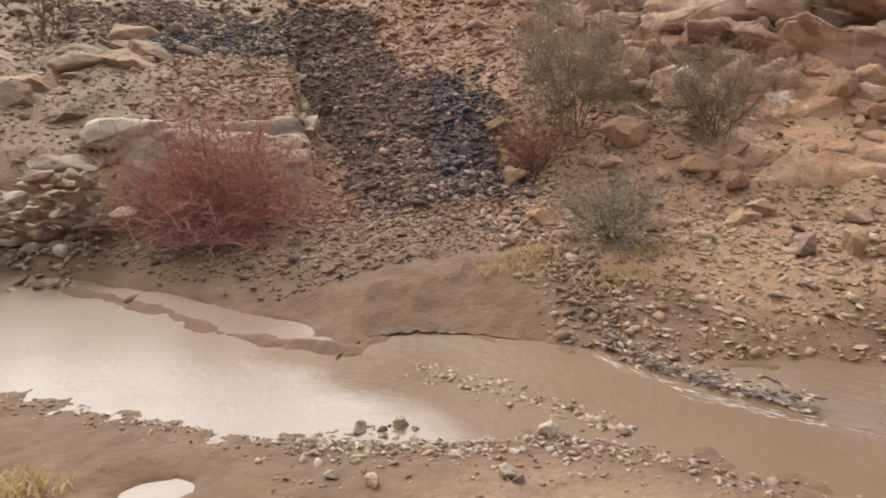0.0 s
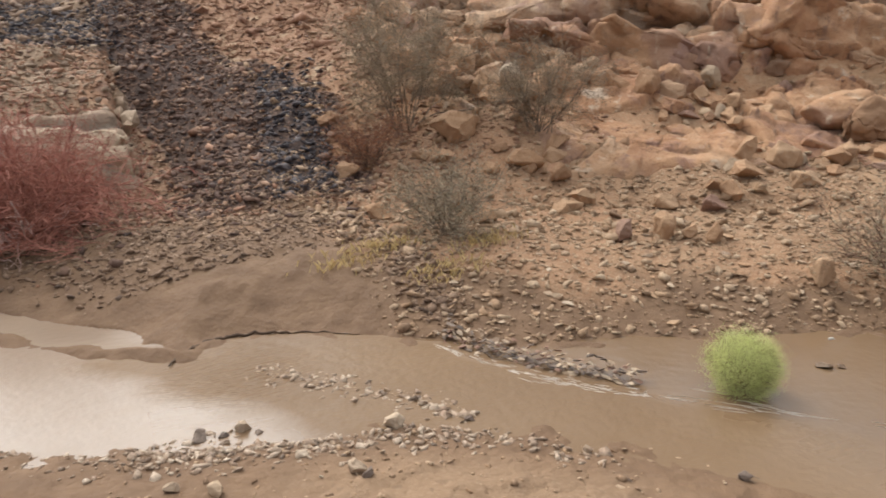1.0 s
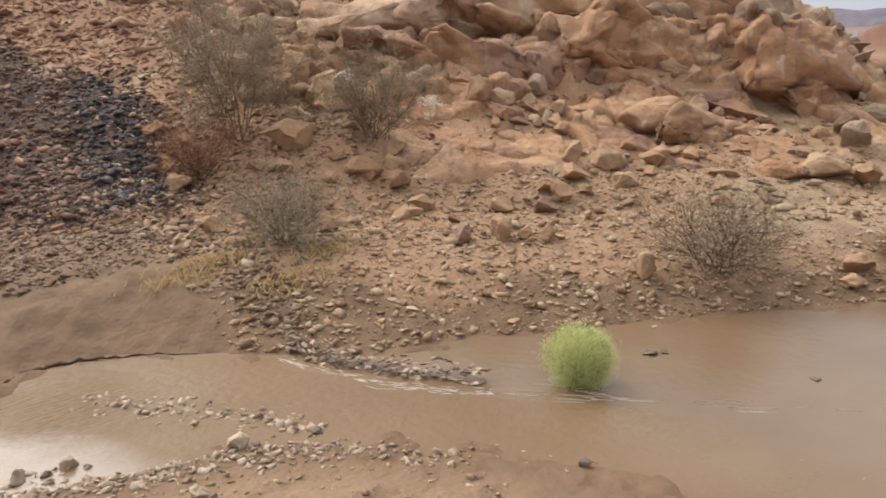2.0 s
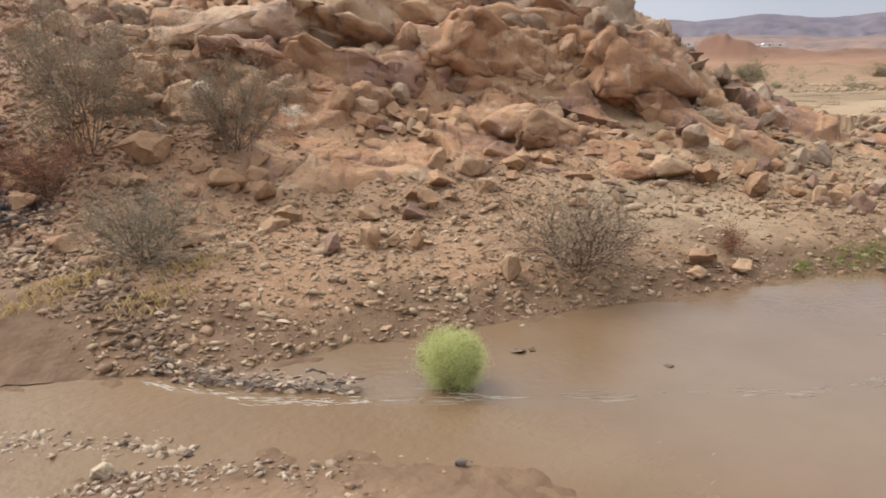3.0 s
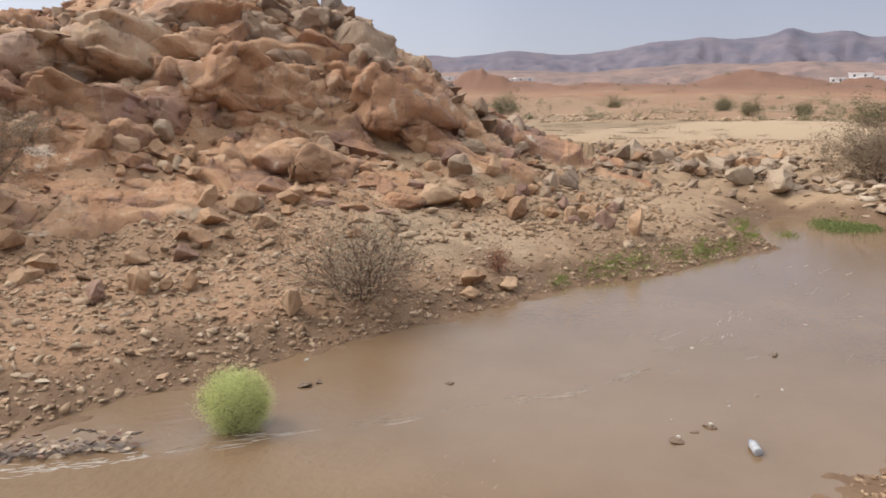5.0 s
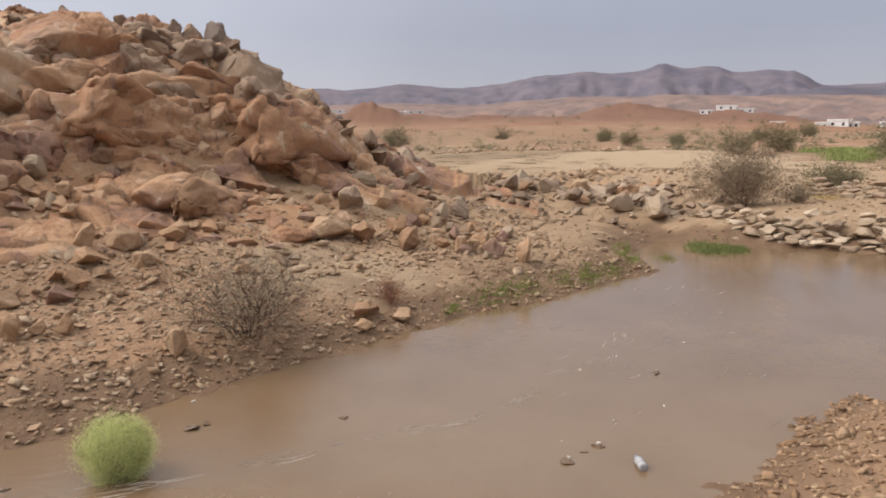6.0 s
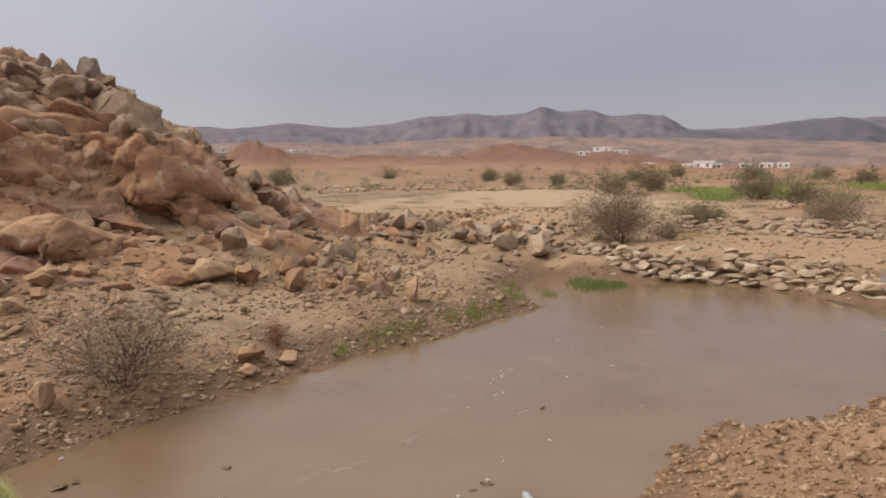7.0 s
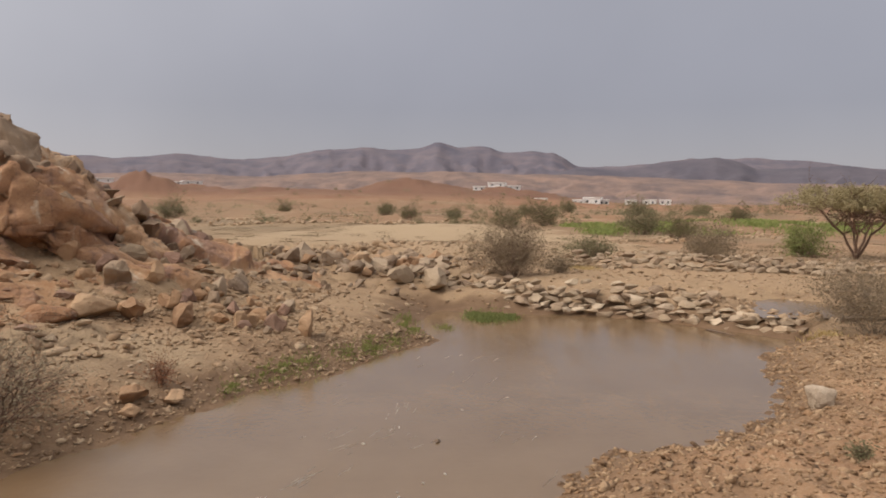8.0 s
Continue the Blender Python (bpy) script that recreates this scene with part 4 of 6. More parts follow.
boulder(12.38, 4.42, 0.66, 0.75, 0.8, -10, 6, label="rounded ochre boulder in a heap of stones")
boulder(12.79, 2.42, 0.46, 1.25, 0.8, 30, 16, label="upright ochre stone leaning on the bank")
boulder(19.38, 6.68, 1.05, 0.5, 0.8, -20, 8, "dark_rock", slab=True, label="nearly black slab on the knoll's shoulder")
boulder(19.9, 6.1, 0.8, 0.5, 0.8, 30, -8, "dark_rock", label="dark rock on the knoll's shoulder")
boulder(7.70, 12.44, 1.00, 0.42, 0.8, -15, 6, "purple_rock", label="dark purple slab on the cliff's foot", slab=True)
boulder(7.35, 12.1, 0.6, 0.5, 0.8, 45, 6, "purple_rock", label="dark purple stone on the cliff's foot")
boulder(9.36, 12.9, 1.3, 0.75, 0.6, -35, 4, "purple_rock", label="large purple-brown crag in the cliff", sink=0.45)
boulder(9.35, 11.8, 1.0, 0.8, 0.6, -38, 4, "pale_rock", label="pale streaked rock face in the cliff", sink=0.4)
# the broken crest against the sky: blocks on end on the skyline, a jumble below them
def brow_of(azimuth, r0=12.0, r1=26.0):
    """The place on the knoll's skyline in a direction, seen from the bank."""
    r = np.linspace(r0, r1, 120)
    a = radians(azimuth)
    z = ground_at(-math.sin(a) * r, math.cos(a) * r)
    k = int(np.argmax((z - EYE_Z) / r))
    return -math.sin(a) * r[k], math.cos(a) * r[k]


for azimuth, length, tall, tip, mat in ((-54.2, 0.72, 0.95, 10, "crest_rock"), (-55.3, 0.8, 0.9, -8, "crest_rock"), (-56.9, 0.95, 0.9, 12, "dark_rock"), (-57.8, 0.7, 0.8, -20, "crest_rock"), (-58.9, 1.2, 0.5, 22, "crest_rock"),
                                        (-60.4, 1.2, 0.4, 30, "crest_rock"), (-62.0, 0.9, 0.4, 30, "crest_rock"), (-63.4, 0.5, 0.9, 14, "crest_rock"), (-64.2, 0.6, 0.7, 5, "crest_rock"),
                                        (-52.6, 0.5, 0.6, 10, "crest_rock"), (-51.0, 0.6, 0.6, -10, "crest_rock"), (-49.4, 0.5, 0.8, 14, "purple_rock"), (-47.5, 0.7, 0.6, 8, "crest_rock"), (-65.3, 0.5, 0.8, 10, "dark_rock")):
    bx, by = brow_of(azimuth)
    boulder(bx, by, length, tall, 0.8, 50 + rng.uniform(-30, 30), tip, mat, label="dark weathered block on end on the knoll's crest", sink=0.16)
for k in range(22):
    f = 0.34 + 0.66 * k / 21
    bx, by = 14.3 + 4.0 * f + rng.uniform(-0.25, 0.25), 14.2 - 4.4 * f + rng.uniform(-0.25, 0.25)
    boulder(bx, by, rng.uniform(0.5, 1.1), rng.uniform(0.45, 0.85), 0.8, rng.uniform(0, 180), rng.uniform(-25, 25), rng.choice(("crest_rock", "crest_rock", "grey_rock", "purple_rock")),
            rng.random() < 0.4, "weathered grey-brown block on the knoll's crest", sink=0.4)
# dark rubble running down from the crest to the flat
for k in range(34):
    f = rng.random()
    bx, by = 16.7 + 3.7 * f + rng.gauss(0, 0.25), 7.8 - 1.9 * f + rng.gauss(0, 0.3)
    boulder(bx, by, rng.uniform(0.35, 0.95), rng.uniform(0.4, 0.75), 0.8, rng.uniform(0, 180), rng.uniform(-22, 22), rng.choice(("crest_rock", "crest_rock", "purple_rock", "grey_rock")),
            rng.random() < 0.5, "dark broken slab on the knoll's shoulder", sink=0.12)
gen0 = np.random.default_rng(4)
x, y = gen0.uniform(8.5, 18.2, 420), gen0.uniform(8.2, 15.5, 420)
hz = ground_at(x, y)
keep = (hz > 4.2 - 0.16 * np.maximum(0, x - 11.0)) & (hz < 4.85)
strewn("crest_blocks", "jumbled dark weathered blocks on the upper knoll", "rocks", M["crest_rubble"], x[keep], y[keep], np.clip(gen0.lognormal(-0.75, 0.42, keep.sum()), 0.22, 0.9), 21, sink=0.2, shapes=LUMPS)

# the cliff itself: great squared blocks of the same rock, bedded in one another and dipping one way
BROW = [(-69.4, -1.2), (-67.7, -0.5), (-65.3, 1.1), (-62.7, 1.8), (-62.1, 2.8), (-61.0, 3.7), (-59.5, 5.4), (-57.6, 7.1), (-55.6, 7.6), (-53.0, 7.4), (-50.7, 6.9), (-49.0, 7.2), (-47.1, 8.5), (-43.9, 8.5), (-40.0, 5.6), (-30.0, 4.4)]


def crag(x, y, length, height, depth, dip, lean, turn, mat, sink, label, round_=False):
    """One block of the cliff, kept under the knoll's brow; height and depth are shares of its length."""
    global rock_count
    rock_count += 1
    kind, store = (LUMPS, LUMP_MESH) if round_ else (CRAGS, CRAG_MESH)
    shape = kind[rock_count % len(kind)][0]
    tall, r = shape[:, 2].max() - shape[:, 2].min(), math.hypot(x, y)
    z = ground(x, y) + length * height * (0.5 - sink)
    top = EYE_Z + r * math.tan(radians(float(np.interp(-math.degrees(math.atan2(x, y)), *zip(*BROW)))))
    z = min(z, top - length * (0.5 * height + 0.32 * math.sin(radians(abs(dip)))))
    ob = new("bedrock_block", shared(store, kind, rock_count, mat))
    ob.matrix_basis = Matrix.Translation((x, y, z)) @ pose(0, 0, 0, lean, dip, turn) @ Matrix.Diagonal((length, length * depth / 0.8, length * height / tall, 1))
    return tagged(ob, label, "rock", "blocks of the cliff")


def bedrock_block(x, y, z, length, depth, height, roll, dip, turn, mat, label):
    """One great squared block of bedrock, all sizes in metres."""
    global rock_count
    rock_count += 1
    shape = CRAGS[rock_count % len(CRAGS)][0]
    wide, deep, tall = shape.max(0) - shape.min(0)
    ob = new("bedrock_block", shared(CRAG_MESH, CRAGS, rock_count, mat))
    ob.matrix_basis = Matrix.Translation((x, y, z)) @ pose(0, 0, 0, roll, dip, turn) @ Matrix.Diagonal((length / wide, depth / deep, height / tall, 1))
    return tagged(ob, label, "rock", "great blocks of bedrock")


bedrock_block(-0.70, 12.10, 1.12, 1.1, 0.8, 0.50, 16, -6, -4, "pale_rock", "pale bedrock behind the red bush")
bedrock_block(0.28, 12.05, 1.10, 1.25, 0.75, 0.72, 10, 4, 4, "pale_rock", "pale cracked bedrock block behind the red bush")
bedrock_block(0.78, 12.30, 0.98, 0.5, 0.8, 0.62, 6, -8, 12, "pale_rock", "pale bedrock block at the spur's corner")
boulder(-1.75, 12.35, 2.1, 0.26, 0.7, 16, 9, "white_rock", slab=True, label="whitish bare bedrock slab sloping beside the red bush", sink=0.30)
boulder(-2.5, 11.9, 1.2, 0.26, 0.6, 22, 8, "white_rock", slab=True, label="low pale slab under the whitish one", sink=0.35)
for k in range(5):
    boulder(1.0 + rng.uniform(-0.06, 0.06), 12.6 + 0.5 * k, rng.uniform(0.35, 0.55), rng.uniform(0.6, 0.8), 0.7, rng.uniform(60, 120), 5, "grey_rock", label="squared stone along the edge of the spur", sink=0.3, up=1.35 + 0.08 * k)
# the massive jointed face of the cliff: two courses of great blocks leaning back
for row, (count, back, level, size) in enumerate(((7, 0.85, 2.35, 2.5), (6, 1.95, 3.25, 2.9))):
    for k in range(count):
        f = (k + 0.5 * row) / (count - 0.5)
        bx, by = 6.9 + 7.6 * f + 0.50 * back, 12.2 - 4.4 * f + 0.86 * back + rng.uniform(-0.15, 0.15)
        top = EYE_Z + math.hypot(bx, by) * math.tan(radians(float(np.interp(-math.degrees(math.atan2(bx, by)), *zip(*BROW)))))
        tall = rng.uniform(1.1, 1.35)
        bedrock_block(bx, by, min(level + rng.uniform(-0.12, 0.12), top - 0.55 * tall), size * rng.uniform(0.85, 1.2), rng.uniform(1.6, 2.0), tall, rng.uniform(-36, -18), rng.uniform(2, 16), -30 + rng.uniform(-12, 12), "cliff_rock", "massive reddish-ochre block of the cliff's face")

gen1 = random.Random(77)
for count, mean, least, most, apart, sink, floor, below, above in ((5200, 0.92, 1.5, 4.4, 0.24, 0.55, 0.45, 1.5, 5.0), (150, -0.5, 0.35, 1.0, 0.22, 0.32, 0.45, 1.5, 5.0), (1100, 0.0, 0.45, 1.2, 0.36, 0.50, 0.30, 0.75, 1.6)):
    placed = []
    x, y = gen0.uniform(5.8, 18.5, count), gen0.uniform(5.2, 15.4, count)
    hz, rocky, _, _ = land(x, y)
    keep = (rocky > floor) & (hz > below) & (hz < above)
    for bx, by, hz in zip(x[keep].tolist(), y[keep].tolist(), hz[keep].tolist()):
        upper = hz > 3.35 - 0.10 * max(0.0, bx - 12)
        low = hz < 1.95
        size = min(most, max(least, gen1.lognormvariate(mean - 0.35 * low - 0.15 * upper, 0.36)))
        off = 0.5 * (bx - 6.9) + 0.86 * (by - 12.2)
        if -0.1 < off < 2.1 and 6.8 < bx < 14.8 and gen1.random() < 0.85:
            continue
        if by > 0.95 * bx:
            size = min(size, 1.1)
        if any(math.hypot(bx - px, by - py) < apart * (size + ps) for px, py, ps in placed):
            continue
        placed.append((bx, by, size))
        mat = gen1.choice(("crest_rock", "grey_rock", "crest_rock", "cliff_rock", "crest_rock") if upper else ("cliff_rock", "cliff_rock", "cliff_rock", "boulder", "cliff_rock", "cliff_rock", "purple_rock" if size < 0.8 else "cliff_rock"))
        crag(bx, by, size, gen1.uniform(0.28, 0.45) if low else gen1.uniform(0.45, 0.8), gen1.uniform(0.65, 1.0), gen1.gauss(8, 8) if low else gen1.gauss(26, 9), gen1.gauss(0, 10), -38 + gen1.gauss(0, 18), mat,
             sink + 0.06 * low, "dark weathered block of the broken crest" if upper else "low ochre block of the cliff's foot" if low else "jointed ochre block of the cliff", low or gen1.random() < 0.3)
x, y = gen0.uniform(5.8, 18.5, 1000), gen0.uniform(5.2, 15.4, 1000)
hz, rocky, _, _ = land(x, y)
off = 0.5 * (x - 6.9) + 0.86 * (y - 12.2)
keep = (rocky > 0.4) & (hz > 1.4) & (hz < 4.8) & ((off < 0.1) | (off > 1.9) | (gen0.uniform(0, 1, len(x)) < 0.25))
strewn("cliff_rubble", "broken ochre and brown stones lodged between the cliff's blocks", "rocks", M["cliff_rubble"], x[keep], y[keep], np.clip(gen0.lognormal(-1.35, 0.45, keep.sum()), 0.1, 0.6), 23, sink=0.1, shapes=LUMPS)
# weathered outcrops on the slope above the red bush
for k in range(26):
    bx, by = gen1.uniform(-6.5, 0.2), gen1.uniform(13.2, 21)
    if bx > -1.9 - 0.12 * max(0.0, by - 17):
        continue
    crag(bx, by, gen1.uniform(0.7, 2.0), gen1.uniform(0.22, 0.4), 0.7, gen1.gauss(4, 8), gen1.gauss(-8, 6), 15 + gen1.gauss(0, 16), gen1.choice(("boulder", "grey_rock", "grey_rock")), 0.45, "low tan outcrop of weathered rock on the slope", True)
# heap of stones on the right shoulder
for k in range(34):
    boulder(rng.uniform(12.5, 14.6), rng.uniform(2.9, 4.9), rng.uniform(0.22, 0.5), rng.uniform(0.5, 0.9), 0.8, rng.uniform(0, 180), rng.uniform(-15, 15),
            rng.choice(("boulder", "grey_rock", "purple_rock", "boulder")), label="broken ochre stone in a loose heap", name="stone")
# scattered middle-sized rocks over the slope
for k in range(64):
    bx = rng.uniform(3.4, 16)
    s_ = rng.uniform(2.6, 6.6)
    by = float(np.interp(bx, [p[0] for p in FAR_SHORE], [p[1] for p in FAR_SHORE])) + s_
    boulder(bx, by, rng.uniform(0.18, 0.6) * (0.55 + 0.09 * s_), rng.uniform(0.4, 0.75), 0.8, rng.uniform(0, 180), rng.uniform(-14, 14),
            rng.choice(("boulder", "boulder", "boulder", "boulder", "tan_rock" if bx > 8 else "boulder")), rng.random() < 0.4, "angular ochre rock half sunk in the slope", sink=0.32)
# rounded boulders lodged on the apron under the cliff
for k in range(34):
    bx = rng.uniform(5.0, 16)
    s_ = rng.uniform(4.2, 8.6)
    by = float(np.interp(bx, [p[0] for p in FAR_SHORE], [p[1] for p in FAR_SHORE])) + s_
    hz = ground(bx, by)
    if hz < 1.0 or hz > 3.3:
        continue
    boulder(bx, by, 0.2 + 0.6 * rng.random() ** 2, rng.uniform(0.5, 0.85), 0.85, rng.uniform(0, 180), rng.uniform(-18, 18), rng.choice(("boulder", "boulder", "boulder", "tan_rock" if bx > 8 else "boulder", "purple_rock")), False,
            "rounded ochre boulder lodged under the cliff", sink=0.05, round_=rng.random() < 0.5)
# rocks between the knoll and the stone wall
for k in range(70):
    f = rng.random()
    bx, by = 19.6 + 4.5 * f + rng.gauss(0, 0.7), 6.2 - 5.2 * f + rng.gauss(0, 0.9) - 0.3
    boulder(bx, by, rng.uniform(0.3, 0.85), rng.uniform(0.4, 0.7), 0.8, rng.uniform(0, 180), rng.uniform(-15, 15), rng.choice(("grey_rock", "grey_rock", "boulder", "boulder")),
            label="grey-brown block in a field of rubble", name="stone")
x, y = gen0.uniform(14.6, 26.5, 1500), gen0.uniform(-0.6, 9.5, 1500)
lie = np.abs((x - 15.5) * 0.50 + (y - 7.6) * 0.87) + 0.25 * np.abs(x - 20)
keep = (lie < gen0.uniform(0.4, 4.2, len(x))) & (ground_at(x, y) > 0.3)
strewn("shoulder_rubble", "grey-brown broken stones spread below the knoll's shoulder", "rocks", M["grey_rubble"], x[keep], y[keep], np.clip(gen0.lognormal(-1.45, 0.5, keep.sum()), 0.1, 0.8), 24, sink=0.15, shapes=LUMPS + SLABS)
boulder(21.6, 2.14, 1.0, 0.5, 0.8, 20, 8, "grey_rock", label="grey block at the beginning of the stone wall", sink=0.1)
boulder(19.95, 1.37, 0.95, 0.55, 0.8, -30, 10, "tan_rock", label="pale squared block at the beginning of the stone wall", sink=0.1)
boulder(19.6, 0.54, 1.15, 0.5, 0.8, 15, -8, "tan_rock", label="large tan block lying against the stone wall", sink=0.1)
boulder(20.6, 1.1, 0.8, 0.45, 0.8, 60, 12, "grey_rock", slab=True, label="grey slab tilted against larger blocks", sink=0.0)
boulder(20.4, 2.6, 0.75, 0.55, 0.8, 40, 5, "grey_rock", label="grey-brown block in a field of rubble", sink=0.1)
boulder(21.9, 0.3, 0.7, 0.5, 0.8, -10, 5, "tan_rock", label="tan block behind the stone wall", sink=0.1)
# stones at the near water's edge
for bx, by, size, mat in ((0.94, 5.08, 0.17, "grey_rock"), (0.80, 5.06, 0.12, "dark_rock"), (0.64, 5.10, 0.19, "dark_rock"), (1.02, 5.0, 0.11, "dark_rock"), (1.90, 4.66, 0.19, "pale_rock"), (2.42, 4.5, 0.12, "dark_rock"),
                          (0.60, 4.22, 0.14, "pale_rock"), (1.42, 4.10, 0.17, "grey_rock"), (1.45, 3.98, 0.11, "dark_rock"), (0.37, 4.37, 0.12, "grey_rock"), (3.55, 3.05, 0.12, "dark_rock"), (2.9, 3.75, 0.11, "grey_rock")):
    boulder(bx, by, size, 0.62, 0.8, rng.uniform(0, 180), 5, mat, label="small stone on the wet sandy bank", up=max(ground(bx, by), -0.03), name="stone")
boulder(9.3, -4.56, 0.44, 0.80, 0.8, 60, 8, "white_rock", round_=True, label="pale pointed boulder on the gravel bank")


# ---- dry stone walls, each stone a piece of its own ----
def stone_wall(name, line, courses, course_height, length, batter, mats, label, seed, gap=0.9, foot=None, loose=16, chips=False, fade=1.0, thick=1.0):
    gen = random.Random(seed)
    base = empty(name, line[0][0], line[0][1], ground(*line[0]))
    tagged(base, label, "stone wall")
    origin = base.matrix_basis.inverted()
    for c in range(courses):
        d = gen.uniform(0, length)
        total = sum(math.dist(a, b) for a, b in zip(line, line[1:]))
        while d < total:
            run = d
            for a, b in zip(line, line[1:]):
                seg = math.dist(a, b)
                if run <= seg:
                    break
                run -= seg
            k = run / seg
            ux, uy = (b[0] - a[0]) / seg, (b[1] - a[1]) / seg
            size = length * gen.uniform(0.6, 1.35)
            back = batter * c + gen.uniform(-0.14, 0.14) * length / 0.5
            x, y = a[0] + (b[0] - a[0]) * k - uy * back, a[1] + (b[1] - a[1]) * k + ux * back
            z = (max(ground(a[0] + (b[0] - a[0]) * k, a[1] + (b[1] - a[1]) * k), -0.1) if foot is None else max(foot, ground(x, y) - 0.35)) + course_height * (c + 0.35) + gen.uniform(-0.05, 0.05)
            if (c < courses - 1 or gen.random() < 0.7) and (c < 3 or d < fade * total):
                ob = new("stone", shared(CHIP_MESH, PEBBLES, gen.randrange(14), gen.choice(mats)) if chips else shared(STONE_MESH, STONES, gen.randrange(12), gen.choice(mats)))
                ob.parent = base
                ob.matrix_basis = origin @ Matrix.Translation((x, y, z)) @ pose(0, 0, 0, gen.uniform(-loose, loose), gen.uniform(-loose, loose), math.degrees(math.atan2(uy, ux)) + gen.uniform(-2.2, 2.2) * loose) @ Matrix.Diagonal((size, size * gen.uniform(0.75, 1.1), size * thick * gen.uniform(0.45, 0.85), 1))
            d += size * gap
    return base


stone_wall("stone_wall", [(20.9, 1.7), (19.4, 0.3), (18.15, -1.8), (17.85, -3.4), (17.15, -4.65), (16.05, -5.78), (14.9, -6.7)], 6, 0.105, 0.42, 0.17, ("tan_rock", "grey_rock", "grey_rock", "tan_rock", "pale_rock"),
           "low grey dry stone wall damming the pool", 3, 0.68, 0.05, fade=0.8)
stone_wall("stone_wall", [(25.4, -3.6), (23.8, -7.6), (23.3, -10.2), (22.5, -12.6)], 4, 0.12, 0.42, 0.28, ("grey_rock", "tan_rock", "tan_rock"), "low ruined dry stone wall across the field", 4, 0.66)
stone_wall("stone_wall", [(-1.75, 11.2), (-2.7, 11.2), (-4.2, 11.6), (-6, 12.4)], 10, 0.105, 0.40, 0.085, ("pale_rock", "grey_rock", "pale_rock", "tan_rock", "white_rock", "purple_rock", "pale_rock"), "steep dry stone wall of grey-brown slabs beside the red bush", 5, 0.60, loose=18, thick=0.95)
stone_wall("stone_ridge", [(3.02, 6.35), (2.93, 6.0), (3.1, 5.5), (3.38, 5.02), (3.62, 4.7), (3.86, 4.38)], 5, 0.020, 0.085, 0.042, ("dark_rock", "grey_rock", "dark_rock", "purple_rock", "pale_rock"),
           "line of small wet dark stones across the stream", 6, 0.42, 0.0, 24, True)

# ---- loose stones past counting ----
gen = np.random.default_rng(11)


def shore_points(count, x0, x1, s0, s1, power=1.0):
    x = gen.uniform(x0, x1, count)
    s = s0 + (s1 - s0) * gen.uniform(0, 1, count) ** power
    return x, np.interp(x, [p[0] for p in FAR_SHORE], [p[1] for p in FAR_SHORE]) + s


x, y = shore_points(14500, 2.6, 14.5, 0.03, 4.6, 1.15)
keep = gen.uniform(0, 1, len(x)) < np.clip(np.hypot(x - 10.5, (y - 4.8) * 0.75) - 0.7, 0.12, 1)
x, y = x[keep], y[keep]
strewn("beach_stones", "flat tan and grey stones strewn on the muddy beach", "stones", M["gravel"], x, y, np.clip(gen.lognormal(-3.1, 0.55, len(x)), 0.018, 0.2), 1)
x, y = shore_points(6500, 2.8, 18, 2.0, 10.5, 1.3)
strewn("slope_stones", "broken ochre stones strewn over the slope", "stones", M["gravel"], x, y, np.clip(gen.lognormal(-2.5, 0.5, len(x)), 0.04, 0.34), 2)
x, y = gen.uniform(-5.5, 4.8, 52000), gen.uniform(8.6, 29, 52000)
keep = gen.uniform(0, 1, len(x)) < np.clip(land(x, y)[2] * 1.1 + 0.07 * ((x > -1.5) & (y < 20)), 0, 1)
x, y = x[keep], y[keep]
blue = np.maximum(1.5 * np.exp(-((x - 2.9 - 0.225 * (y - 10)) / 0.50) ** 4 - ((y - 12.3) / 2.3) ** 4), 1.6 * np.exp(-((x + 0.7) / 1.9) ** 4 - ((y - 21.5) / 4.0) ** 4)) > gen.uniform(0, 1, len(x))
tan = ~blue & (gen.uniform(0, 1, len(x)) < 0.13)
strewn("slag_stones", "dark brown broken slag stones covering the gully", "stones", M["slag"], x[~blue & ~tan], y[~blue & ~tan], np.clip(gen.lognormal(-2.4, 0.42, (~blue & ~tan).sum()), 0.05, 0.3), 3)
strewn("slope_stones", "tan and brown stones mixed into the dark gully", "stones", M["red_gravel"], x[tan], y[tan], np.clip(gen.lognormal(-2.35, 0.42, tan.sum()), 0.05, 0.3), 22)
strewn("slag_stones", "blue-black slag stones heaped in the gully", "stones", M["blue_slag"], x[blue], y[blue], np.clip(gen.lognormal(-2.4, 0.4, blue.sum()), 0.05, 0.3), 4)
x, y = gen.uniform(-2.4, 3.4, 8200), gen.uniform(8.0, 11.4, 8200)
keep = ground_at(x, y) > 0.2 - 0.16 * gen.uniform(0, 1, len(x)) ** 3
strewn("beach_stones", "small dark brown stones on the muddy slope", "stones", M["brown_stone"], x[keep], y[keep], np.clip(gen.lognormal(-2.95, 0.4, keep.sum()), 0.03, 0.16), 5)
x, y = gen.uniform(-6, 1.2, 8000), gen.uniform(11.6, 24, 8000)
strewn("slope_stones", "broken brown stones strewn over the spur", "stones", M["grey_rubble"], x, y, np.clip(gen.lognormal(-2.6, 0.55, len(x)), 0.03, 0.4), 6)
x, y = gen.uniform(-1.5, 8.0, 15000), gen.uniform(9.6, 19.5, 15000)
_, rocky, slaggy, _ = land(x, y)
keep = (slaggy < 0.55) & (ground_at(x, y) > 0.5) & ((rocky < 0.8) | (x < 6.5))
strewn("slope_stones", "red-brown rubble beside the dark gully", "stones", M["red_gravel"], x[keep], y[keep], np.clip(gen.lognormal(-2.65, 0.45, keep.sum()), 0.035, 0.26), 20)
x, y = gen.uniform(1.0, 24, 9000), gen.uniform(14.5, 44, 9000)
